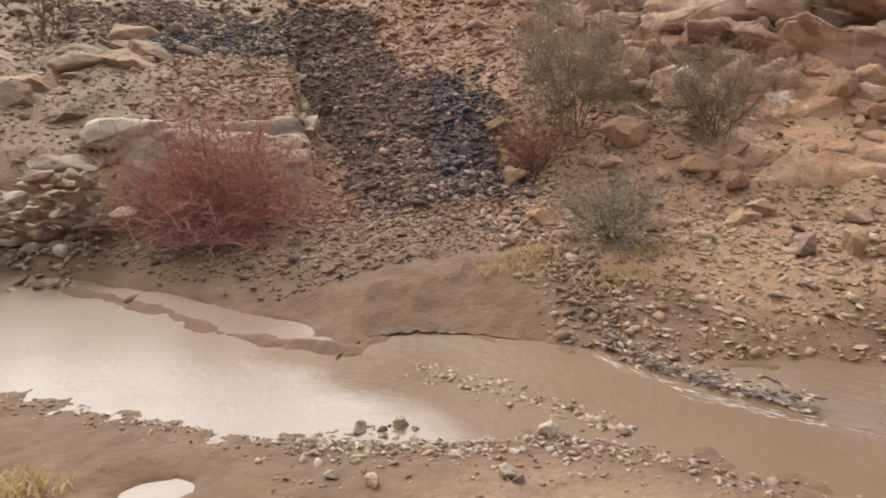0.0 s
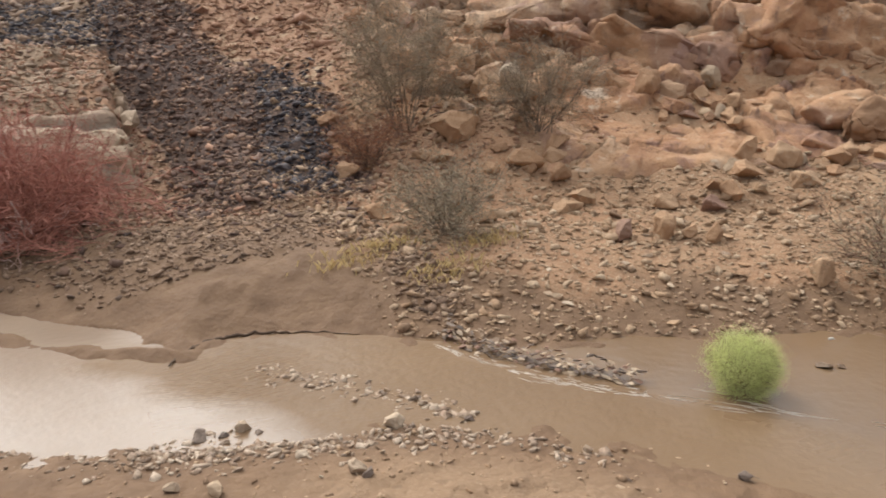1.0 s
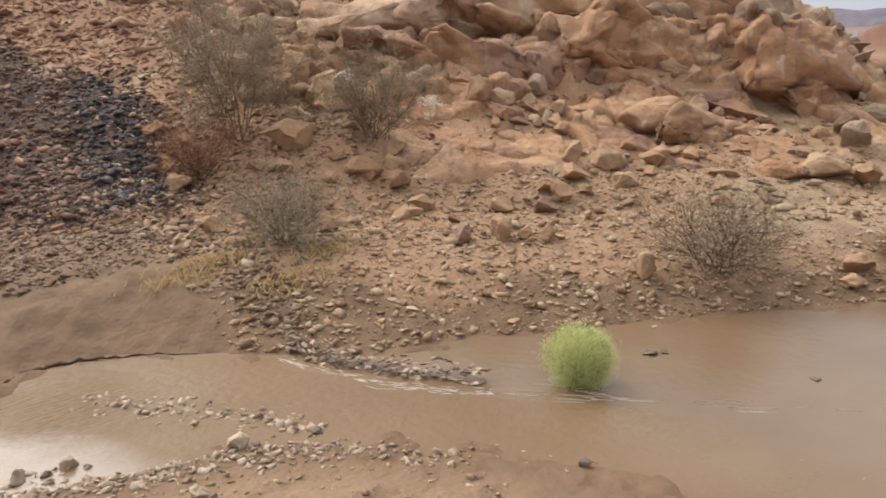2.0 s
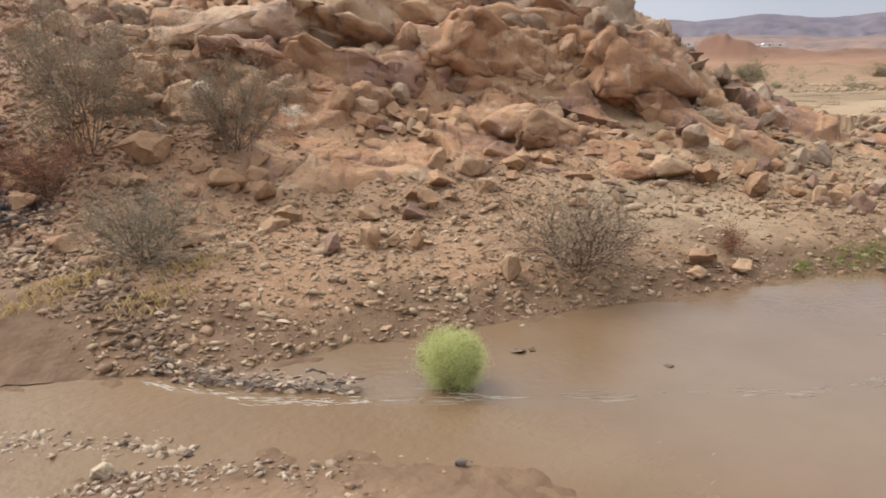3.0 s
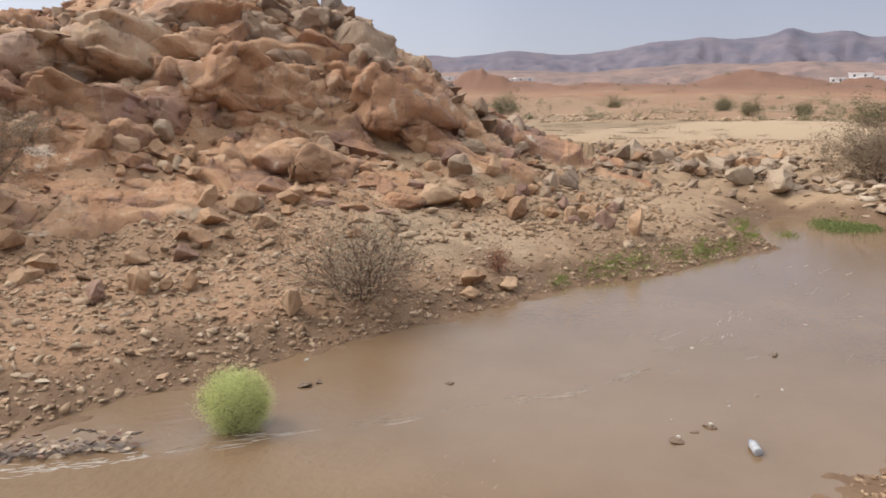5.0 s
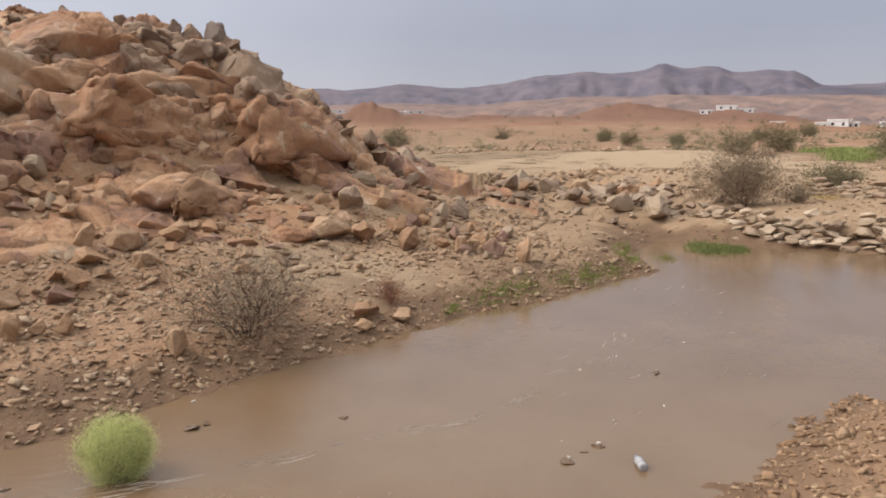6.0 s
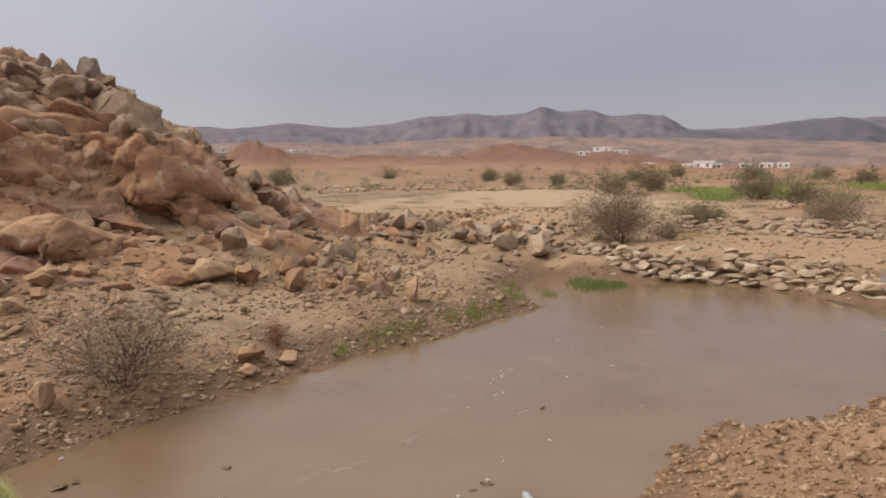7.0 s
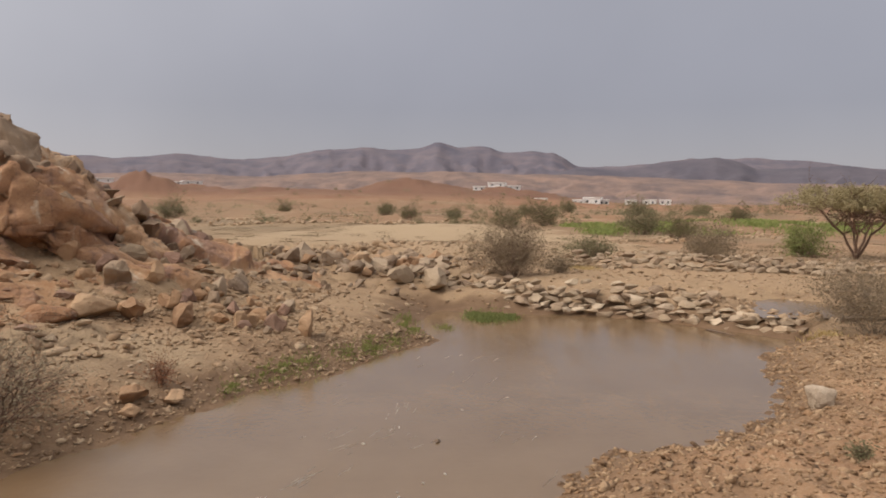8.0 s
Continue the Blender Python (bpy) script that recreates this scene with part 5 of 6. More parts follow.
keep = (land(x, y)[2] < 0.5) & (y > 0.75 * x)
strewn("slope_stones", "red-brown broken stones covering the upper hillside", "stones", M["red_gravel"], x[keep], y[keep], np.clip(gen.lognormal(-1.75, 0.55, keep.sum()), 0.06, 0.8), 25)
x, y = gen.uniform(-22, 3, 8000), gen.uniform(18, 46, 8000)
strewn("slope_stones", "brown rubble covering the upper slope", "stones", M["brown_stone"], x, y, np.clip(gen.lognormal(-1.6, 0.5, len(x)), 0.08, 0.8), 17)
x, y = gen.uniform(14.6, 19.0, 260), gen.uniform(-8.4, -4.0, 260)
keep = ground_at(x, y) > 0.25
strewn("wall_rubble", "grey stones tumbled behind the stone wall", "stones", M["gravel"], x[keep], y[keep], np.clip(gen.lognormal(-1.6, 0.4, keep.sum()), 0.1, 0.45), 18)
# near bank: pebbles along the edge, gravel spit
t_ = gen.uniform(0, 1, 700)
k_ = gen.integers(1, 8, 700)
x = np.array([NEAR_SHORE[k][0] + (NEAR_SHORE[k + 1][0] - NEAR_SHORE[k][0]) * t for k, t in zip(k_, t_)]) + gen.normal(0, 0.06, 700)
y = np.array([NEAR_SHORE[k][1] + (NEAR_SHORE[k + 1][1] - NEAR_SHORE[k][1]) * t for k, t in zip(k_, t_)]) - np.abs(gen.normal(0, 0.16, 700))
strewn("edge_stones", "wet pebbles along the sandy water's edge", "stones", M["wet_stone"], x, y, np.clip(gen.lognormal(-3.3, 0.45, len(x)), 0.015, 0.1), 7)
t_ = gen.uniform(0.2, 3.0, 260)
x, y = t_, np.interp(t_, [p[0] for p in NEAR_SHORE[:11]], [p[1] for p in NEAR_SHORE[:11]]) - np.abs(gen.normal(0.05, 0.25, 260))
strewn("edge_stones", "grey and brown stones strewn on the sandy edge", "stones", M["wet_stone"], x, y, np.clip(gen.lognormal(-2.8, 0.4, len(x)), 0.03, 0.13), 19)
x, y = gen.uniform(0.0, 3.6, 500), gen.uniform(3.0, 4.9, 500)
strewn("edge_stones", "pebbles scattered on the sandy bank", "stones", M["gravel"], x, y, np.clip(gen.lognormal(-3.4, 0.5, len(x)), 0.012, 0.1), 8)
x = gen.uniform(1.3, 2.45, 420)
y = 6.0 - (x - 1.35) * 1.25 + gen.normal(0, 0.11, 420)
x = x + gen.normal(0, 0.08, 420)
strewn("stream_stones", "small wet stones breaking the stream's surface", "stones", M["wet_stone"], x, y, np.clip(gen.lognormal(-2.95, 0.45, len(x)), 0.03, 0.14), 9, level=-0.01)
x, y = gen.uniform(5.2, 14, 24000), gen.uniform(-8.5, -0.4, 24000)
keep = (ground_at(x, y) > 0.0) & (np.hypot(x, y) > 4)
strewn("bank_gravel", "coarse ochre gravel covering the near bank", "gravel", M["bank_gravel"], x[keep], y[keep], np.clip(gen.lognormal(-3.0, 0.45, keep.sum()), 0.02, 0.16), 10)
x, y = gen.uniform(14.5, 34, 5000), gen.uniform(-18, 8, 5000)
keep = ground_at(x, y) > 0.05
strewn("plain_stones", "grey and tan stones scattered on the flat ground", "stones", M["gravel"], x[keep], y[keep], np.clip(gen.lognormal(-2.2, 0.5, keep.sum()), 0.05, 0.45), 12)
x, y = gen.uniform(0.2, 0.9, 200), gen.uniform(4.8, 5.15, 200)
strewn("edge_stones", "stones heaped at the water's edge", "stones", M["wet_stone"], x, y, np.clip(gen.lognormal(-3.0, 0.4, len(x)), 0.02, 0.1), 13, level=-0.01)
x, y = gen.uniform(-4.5, -2.0, 260), gen.uniform(9.6, 11.2, 260)
strewn("edge_stones", "dark wet stones under the stone wall", "stones", M["wet_stone"], x, y, np.clip(gen.lognormal(-2.2, 0.35, len(x)), 0.05, 0.25), 14, sink=0.0)
x, y = gen.normal(3.08, 0.16, 420), gen.uniform(6.2, 8.2, 420)
x = x + (y - 6.3) * 0.1
strewn("beach_stones", "dark stones in a line up the beach", "stones", M["brown_stone"], x, y, np.clip(gen.lognormal(-2.6, 0.35, len(x)), 0.04, 0.16), 15)


# ---- shrubs and trees ----
def tubes(paths, sides=3):
    """Thin tapering twigs: paths of (points, radius at foot, radius at tip)."""
    v, f = [], []
    for pts, r0, r1 in paths:
        first = len(v)
        m = len(pts)
        for i, p in enumerate(pts):
            d = (pts[min(i + 1, m - 1)] - pts[max(i - 1, 0)])
            d = d.normalized() if d.length > 1e-9 else Vector((0, 0, 1))
            u = d.orthogonal().normalized()
            w = d.cross(u)
            r = r0 + (r1 - r0) * i / (m - 1)
            for s in range(sides):
                a = 6.2832 * s / sides
                v.append(p + u * (r * math.cos(a)) + w * (r * math.sin(a)))
        for i in range(m - 1):
            for s in range(sides):
                a, b = first + i * sides + s, first + i * sides + (s + 1) % sides
                f.append((a, b, b + sides, a + sides))
    return v, f


def grown(gen, foot, way, length, radius, level, paths, tips, droop=0.0, wander=0.35, split=4, steps=5, shrink=0.6):
    pts, p, d = [foot], foot, way.normalized()
    for _ in range(steps):
        d = (d + Vector((gen.gauss(0, wander), gen.gauss(0, wander), gen.gauss(0, wander) - droop)) * 0.5).normalized()
        p = p + d * (length / steps)
        pts.append(p)
    paths.append((pts, radius, radius * 0.45))
    if level == 0:
        tips.extend(pts[1:])
        return
    for _ in range(split):
        i = gen.randint(1, steps)
        side = Vector((gen.gauss(0, 1), gen.gauss(0, 1), gen.gauss(0.25, 0.7))).normalized()
        grown(gen, pts[i], (d + side * 1.1), length * shrink * gen.uniform(0.7, 1.2), radius * 0.55, level - 1, paths, tips, droop, wander, split, max(3, steps - 1), shrink)


def leaves_at(gen, tips, count, size, jitter):
    v, f = [], []
    for _ in range(count):
        p = gen.choice(tips) + Vector((gen.gauss(0, jitter), gen.gauss(0, jitter), gen.gauss(0, jitter)))
        a = Vector((gen.gauss(0, 1), gen.gauss(0, 1), gen.gauss(0, 1))).normalized()
        b = a.orthogonal().normalized() * (size * 0.28)
        a = a * (size * gen.uniform(0.7, 1.3))
        k = len(v)
        v += [p, p + a * 0.5 + b, p + a, p + a * 0.5 - b]
        f.append((k, k + 1, k + 2, k + 3))
    return v, f


def shrub(name, x, y, height, width, seed, stems=26, level=2, split=4, twig="grey_twig", leaf="sage", leaves=3000, leaf_size=0.03, twig_r=0.006, label="", category="shrub",
          droop=0.02, up=0.9, turn=0.0, crown=1.0, wander=0.35, z=None, ball=False):
    """A shrub of many stems from one foot; its boughs and its leaves are parts. Shaped to the given height and width."""
    gen = random.Random(seed)
    paths, tips = [], []
    for _ in range(stems):
        a = gen.uniform(0, 6.2832)
        lean = gen.uniform(0.05, 1.0)
        way = Vector((math.cos(a) * lean, math.sin(a) * lean, up * gen.uniform(0.6, 1.2)))
        foot = Vector((math.cos(a), math.sin(a), 0)) * gen.uniform(0, 0.08) * width
        grown(gen, foot, way, gen.uniform(0.6, 1.0) * 0.62, twig_r, level, paths, tips, droop, wander, split)
    top = np.percentile([p.z for p in tips], 96)
    wide = np.percentile([math.hypot(p.x, p.y) for p in tips], 84)
    sx, sz = 0.5 * width / wide, height / top
    fit = lambda p: Vector((p.x * sx, p.y * sx, max(p.z * sz, -0.02)))
    paths = [([fit(p) for p in pts], a, b) for pts, a, b in paths]
    tips = [fit(p) for p in tips]
    if ball:
        # a clipped round outline: what reaches past the ellipsoid is drawn in
        mid = Vector((0, 0, height * 0.52))

        def fit_ball(p):
            d = p - mid
            k = math.sqrt((d.x / (0.5 * width)) ** 2 + (d.y / (0.5 * width)) ** 2 + (d.z / (0.52 * height)) ** 2)
            return mid + d * ((0.78 + 0.30 * gen.random()) / k if k > 0.85 else 1.0)
        paths = [([fit_ball(p) for p in pts], a, b) for pts, a, b in paths]
        tips = [fit_ball(p) for p in tips]
    base = empty(name, x, y, ground(x, y) if z is None else z, turn)
    tagged(base, label, category)
    v, f = tubes(paths)
    under(mesh_object("branching", v, f, M[twig]), base)
    if leaves:
        use = [p for p in tips if p.z > height * (1 - crown)] or tips
        v, f = leaves_at(gen, use, leaves, leaf_size, max(leaf_size * 1.2, (0.075 if ball else 0.035) * width))
        under(mesh_object("foliage", v, f, M[leaf]), base)
    return base


red_bush = shrub("red_bush", -0.5, 10.62, 1.18, 2.3, 1, 170, 2, 5, "red_twig", "rust_leaf", 900, 0.025, 0.012, "dense leafless bush of tangled red twigs", "bush", 0.10, 0.55, wander=0.85)
gen_ = random.Random(91)
pale_paths, pale_tips = [], []
for _ in range(34):
    a = gen_.uniform(0, 6.28)
    grown(gen_, Vector((math.cos(a) * 0.5 * gen_.random(), math.sin(a) * 0.5 * gen_.random() - 0.35, 0.02)), Vector((math.cos(a), math.sin(a) - 0.4, 0.5)), 0.55, 0.010, 1, pale_paths, pale_tips, 0.06, 0.6, 4)
v, f = tubes(pale_paths)
tagged(under(mesh_object("dead_wood", v, f, M["pale_twig"]), red_bush), "bleached pinkish twigs low in the bush")
shrub("tall_shrub", 4.9, 11.1, 2.2, 2.15, 2, 16, 3, 4, "grey_twig", "dry_leaf", 24000, 0.03, 0.012, "tall wispy grey-brown shrub on the slope", "shrub", 0.0, 1.05, crown=0.93)
shrub("rusty_shrub", 4.0, 10.5, 0.8, 1.2, 3, 34, 2, 4, "brown_twig", "rust_leaf", 3500, 0.03, 0.006, "low rust-brown shrub beside a taller one", "shrub")
shrub("wispy_shrub", 6.48, 9.85, 1.40, 1.6, 4, 18, 2, 5, "grey_twig", "dry_leaf", 10000, 0.03, 0.009, "wispy grey-brown shrub among boulders", "shrub", 0.0, 1.1)
shrub("sage_shrub", 3.87, 7.75, 0.85, 1.35, 5, 40, 2, 5, "grey_twig", "sage", 4500, 0.028, 0.006, "rounded grey-green twiggy shrub on the beach", "shrub", up=0.6)
shrub("sage_shrub", 7.61, 4.7, 0.95, 1.85, 6, 40, 2, 5, "brown_twig", "sage", 4500, 0.028, 0.006, "grey-green twiggy shrub with dark brown stems", "shrub", up=0.6)
shrub("rusty_shrub", 9.73, 3.72, 0.34, 0.5, 7, 20, 1, 6, "brown_twig", "rust_leaf", 900, 0.025, 0.004, "tiny rust-red shrub near the water", "shrub")
shrub("bare_tree", -4.7, 21.6, 2.4, 2.7, 8, 7, 3, 4, "brown_twig", "rust_leaf", 0, 0.03, 0.035, "leafless reddish-brown tree on the slope", "tree", 0.0, 1.5)
shrub("lime_bush", 4.50, 3.97, 0.46, 0.52, 9, 90, 2, 5, "brown_twig", "lime", 70000, 0.0085, 0.002, "feathery bright lime-green bush standing in water", "bush", 0.02, 0.8, z=-0.02, ball=True)
shrub("olive_shrub", 22.1, -1.76, 1.45, 2.0, 10, 40, 2, 5, "brown_twig", "dry_leaf", 9000, 0.05, 0.008, "round grey-olive shrub behind the stone wall", "shrub")
shrub("straw_shrub", 22.9, -3.2, 0.5, 1.3, 17, 30, 1, 6, "grey_twig", "dry_leaf", 1500, 0.05, 0.005, "low yellowish shrub behind the stone wall", "shrub")
low = shrub("olive_shrub", 29.2, -5.0, 0.75, 1.8, 11, 34, 2, 4, "brown_twig", "olive", 3500, 0.06, 0.008, "low dense olive-green shrub on the plain", "shrub")
shrub("olive_shrub", 28.0, -9.3, 1.25, 1.9, 12, 34, 2, 4, "grey_twig", "dry_leaf", 4000, 0.065, 0.008, "rounded yellow-olive shrub on the plain", "shrub")
green = shrub("green_shrub", 30.4, -13.8, 1.1, 1.5, 13, 34, 2, 4, "brown_twig", "crop", 3500, 0.07, 0.008, "bushy green shrub on the plain", "shrub")
shrub("grey_shrub", 13.9, -7.7, 1.15, 2.0, 14, 44, 2, 5, "grey_twig", "dry_leaf", 6500, 0.04, 0.007, "dense grey-brown twiggy shrub at the wall's end", "shrub")
dark = shrub("dark_shrub", 50.2, -12.1, 1.8, 2.6, 15, 24, 2, 4, "brown_twig", "olive", 2600, 0.12, 0.014, "dark olive shrub on the far plain", "shrub")
for x, y, s_, turn in ((52, -3.5, 0.8, 30), (58, -6.7, 0.9, 80), (44.2, -12.9, 0.75, 140), (72, 4.6, 0.7, 200), (73, 0.4, 0.65, 250), (75, 28.2, 1.2, 300), (66, -24, 0.8, 150), (86, -20, 0.9, 170),
                       (90, -8, 0.8, 190), (84, 8, 0.6, 215), (95, -30, 0.9, 10), (105, -15, 0.9, 5), (110, 10, 0.8, 90), (98, 22, 0.7, 110)):
    copy_thing(dark, pose(x, y, ground(x, y), 0, 0, turn) @ Matrix.Diagonal((s_, s_, s_, 1)))


def acacia(x, y, height, width, seed):
    """An umbrella thorn: forked bare trunk under a flat wide crown."""
    gen = random.Random(seed)
    base = empty("acacia_tree", x, y, ground(x, y))
    tagged(base, "flat-topped olive-brown acacia tree with forked trunk", "tree")
    trunk, boughs, tips = [], [], []
    for k in range(5):
        a = k * 1.3 + gen.uniform(-0.3, 0.3)
        foot = Vector((0, 0, 0))
        pts = [foot]
        for i in range(1, 7):
            g = i / 6
            pts.append(Vector((math.cos(a) * width * 0.26 * g ** 1.2 + gen.gauss(0, 0.04), math.sin(a) * width * 0.26 * g ** 1.2 + gen.gauss(0, 0.04), height * 0.72 * g)))
        trunk.append((pts, 0.06, 0.028))
        for _ in range(15):
            p = pts[gen.randint(3, 6)]
            out, turn = width * 0.5 * math.sqrt(gen.random()), gen.uniform(0, 6.2832)
            aim = Vector((out * math.cos(turn), out * math.sin(turn), height * (0.92 - 0.12 * (2 * out / width) ** 2) * gen.uniform(0.93, 1.04)))
            grown(gen, p, aim - p, (aim - p).length, 0.018, 1, boughs, tips, 0.0, 0.16, 5, 4, 0.28)
    tips = [Vector((p.x, p.y, min(p.z, height))) for p in tips if p.z > height * 0.73 and math.hypot(p.x, p.y) > width * 0.08]
    v, f = tubes(trunk, 6)
    under(mesh_object("trunk", v, f, M["brown_twig"], True), base)
    v, f = tubes(boughs)
    under(mesh_object("branching", v, f, M["brown_twig"]), base)
    v, f = leaves_at(gen, tips, 15000, 0.09, 0.10)
    under(mesh_object("crown", v, f, M["acacia_leaf"]), base)


acacia(29.3, -15.2, 2.6, 5.0, 21)
shrub("green_shrub", 7.03, -3.85, 0.13, 0.2, 31, 14, 1, 5, "brown_twig", "olive", 350, 0.03, 0.003, "small olive-green plant on the gravel bank", "shrub")


# ---- grass and field strips ----
def tuft_field(name, label, mat, spots, blades, height, seed, spread_=0.2):
    gen = random.Random(seed)
    v, f = [], []
    for cx, cy, w in spots:
        for _ in range(int(blades * w)):
            x, y = gen.gauss(cx, w * spread_ * 2), gen.gauss(cy, w * spread_)
            z = max(ground_fast(x, y), -0.02)
            a, h = gen.uniform(0, 6.28), height * gen.uniform(0.5, 1.2)
            dx, dy = math.cos(a), math.sin(a)
            b = h * 0.07
            k = len(v)
            v += [(x - dy * b, y + dx * b, z), (x + dy * b, y - dx * b, z), (x + dx * h * 0.25 + dy * b * 0.7, y + dy * h * 0.25 - dx * b * 0.7, z + h * 0.65), (x + dx * h * 0.6, y + dy * h * 0.6, z + h * 0.9)]
            f += [(k, k + 1, k + 2), (k, k + 2, k + 3)]
    return tagged(mesh_object(name, v, f, M[mat]), label, "grass", kind="stuff")


def ground_fast(x, y):
    key = (round(x / 0.25), round(y / 0.25))
    if key not in seen_z:
        seen_z[key] = ground(key[0] * 0.25, key[1] * 0.25)
    return seen_z[key]


seen_z = {}
tuft_field("green_grass", "short bright green grass at the water's edge", "grass", [(17.7, -0.9, 0.9), (17.2, -0.5, 0.6), (15.9, 0.15, 0.5), (11.6, 2.15, 0.7), (10.9, 2.6, 0.6), (12.4, 1.7, 0.5), (13.6, 1.0, 0.5), (14.6, 0.75, 0.6), (15.2, 0.95, 0.5), (12.9, 1.35, 0.5), (10.2, 2.95, 0.4), (11.2, 2.4, 0.5), (16.5, 1.0, 0.6), (13.2, 1.35, 0.6)], 420, 0.07, 1)
tuft_field("green_grass", "fresh light green grass standing in the pool's corner", "crop", [(17.55, -0.55, 0.7), (17.3, -0.95, 0.8), (17.3, -1.3, 0.5), (17.0, -0.7, 0.5)], 700, 0.11, 7)
tuft_field("straw_grass", "dry yellow grass tufts on the beach", "straw", [(3.14, 7.75, 0.5), (2.53, 7.55, 0.5), (3.44, 6.9, 0.6), (4.2, 7.3, 0.5), (-1.5, 4.7, 0.5), (-1.6, 4.6, 0.5), (24, -4, 1.2), (14.2, -6.9, 0.8)], 260, 0.10, 2)
gen_ = random.Random(8)
spots = []
for _ in range(160):
    a, r = radians(gen_.uniform(-120, -72)), gen_.uniform(32, 64)
    spots.append((-math.sin(a) * r, math.cos(a) * r, gen_.uniform(0.3, 1.0)))
tuft_field("dry_grass", "sparse dry olive grass tufts over the flat ground", "dry_leaf", spots, 260, 0.08, 4, 0.5)
gen_ = random.Random(5)
tuft_field("crop_field", "strip of bright green crops across the plain", "field", [(gen_.uniform(50, 68), gen_.uniform(-34, -9), gen_.uniform(1.0, 2.4)) for _ in range(34)], 130, 0.36, 3, 0.4)

gen_ = random.Random(6)
tips = []
for _ in range(260):
    a, r = radians(-62 - 60 * gen_.random() ** 0.6), 62 * (4.5 ** gen_.random())
    x, y = -math.sin(a) * r, math.cos(a) * r
    z = ground(x, y)
    w = gen_.uniform(0.3, 1.0) * (1 + r / 200)
    tips += [Vector((x + gen_.gauss(0, 0.45) * w, y + gen_.gauss(0, 0.45) * w, z + abs(gen_.gauss(0, 0.42)) * w)) for _ in range(26)]
v, f = leaves_at(gen_, tips, 52000, 0.13, 0.10)
tagged(mesh_object("far_scrub", v, f, M["olive"]), "dull olive scrub dotted over the far plain", "scrub", kind="stuff")
x, y = [], []
for (ax, ay), (bx, by), m in (((58, 18), (60, 4), 260), ((62, 16), (70, -2), 220), ((40, -10), (52, -22), 200), ((26, 6), (34, 3), 240), ((60, 24), (80, 10), 200), ((27, 8), (44, 20), 260)):
    k = gen.uniform(0, 1, m)
    x.append(ax + (bx - ax) * k + gen.normal(0, 1.2, m)), y.append(ay + (by - ay) * k + gen.normal(0, 1.2, m))
x, y = np.concatenate(x), np.concatenate(y)
strewn("plain_stones", "brown rubble lying in bands across the plain", "stones", M["gravel"], x, y, np.clip(gen.lognormal(-1.1, 0.45, len(x)), 0.15, 1.1), 16)

# ---- foam, mud lip, litter ----
gen_ = random.Random(15)


def flecks(name, label, mat, spots, thick=0.006):
    v, f = [], []
    for cx, cy, size in spots:
        m, first = 7, len(v)
        turn, long_ = (-0.6 + gen_.gauss(0, 0.35), gen_.uniform(1.5, 5.0)) if mat == "foam" else (gen_.uniform(0, 6.28), gen_.uniform(1.0, 2.6))
        for layer in (-0.004, thick):
            for i in range(m):
                a = 6.2832 * i / m
                r = size * gen_.uniform(0.6, 1.2) * (1.0 if layer < 0 else 0.75)
                px, py = r * math.cos(a) * long_, r * math.sin(a)
                v.append((cx + px * math.cos(turn) - py * math.sin(turn), cy + px * math.sin(turn) + py * math.cos(turn), layer))
        f.append(tuple(range(first + m, first + 2 * m)))
        f += [(first + i, first + (i + 1) % m, first + m + (i + 1) % m, first + m + i) for i in range(m)]
    return tagged(mesh_object(name, v, f, M[mat]), label, "foam" if mat == "foam" else "litter", kind="stuff")


def ribbons(name, label, strands):
    """Thin drawn-out streaks of froth lying on the water: (points, half width)."""
    v, f = [], []
    for pts, half in strands:
        m, first = len(pts), len(v)
        for i, (px, py) in enumerate(pts):
            (ax, ay), (bx, by) = pts[max(i - 1, 0)], pts[min(i + 1, m - 1)]
            d = math.hypot(bx - ax, by - ay) + 1e-9
            w = half * (0.15 + math.sin(3.1416 * (i + 0.15) / (m - 0.7))) * gen_.uniform(0.5, 1.3)
            nx, ny = -(by - ay) / d * w, (bx - ax) / d * w
            v += [(px - nx, py - ny, -0.001), (px, py, 0.004), (px + nx, py + ny, -0.001)]
        for i in range(m - 1):
            k = first + 3 * i
            f += [(k, k + 3, k + 4, k + 1), (k + 1, k + 4, k + 5, k + 2)]
    return tagged(mesh_object(name, v, f, M["foam"]), label, "foam", kind="stuff")


def along_line(line, count, off, lengths, half):
    seg = [math.dist(a, b) for a, b in zip(line, line[1:])]
    at = np.concatenate([[0], np.cumsum(seg)])
    xs, ys = [p[0] for p in line], [p[1] for p in line]
    for _ in range(count):
        d0, long_ = gen_.uniform(0, at[-1]), gen_.uniform(*lengths)
        ox, oy, m = gen_.gauss(0, off), gen_.gauss(0, off), max(4, int(long_ / 0.035))
        pts, wx, wy = [], 0.0, 0.0
        for i in range(m):
            d = min(d0 + long_ * i / (m - 1), at[-1])
            wx, wy = wx + gen_.gauss(0, 0.006), wy + gen_.gauss(0, 0.006)
            pts.append((float(np.interp(d, at, xs)) + ox + wx, float(np.interp(d, at, ys)) + oy + wy))
        strands.append((pts, gen_.uniform(*half)))


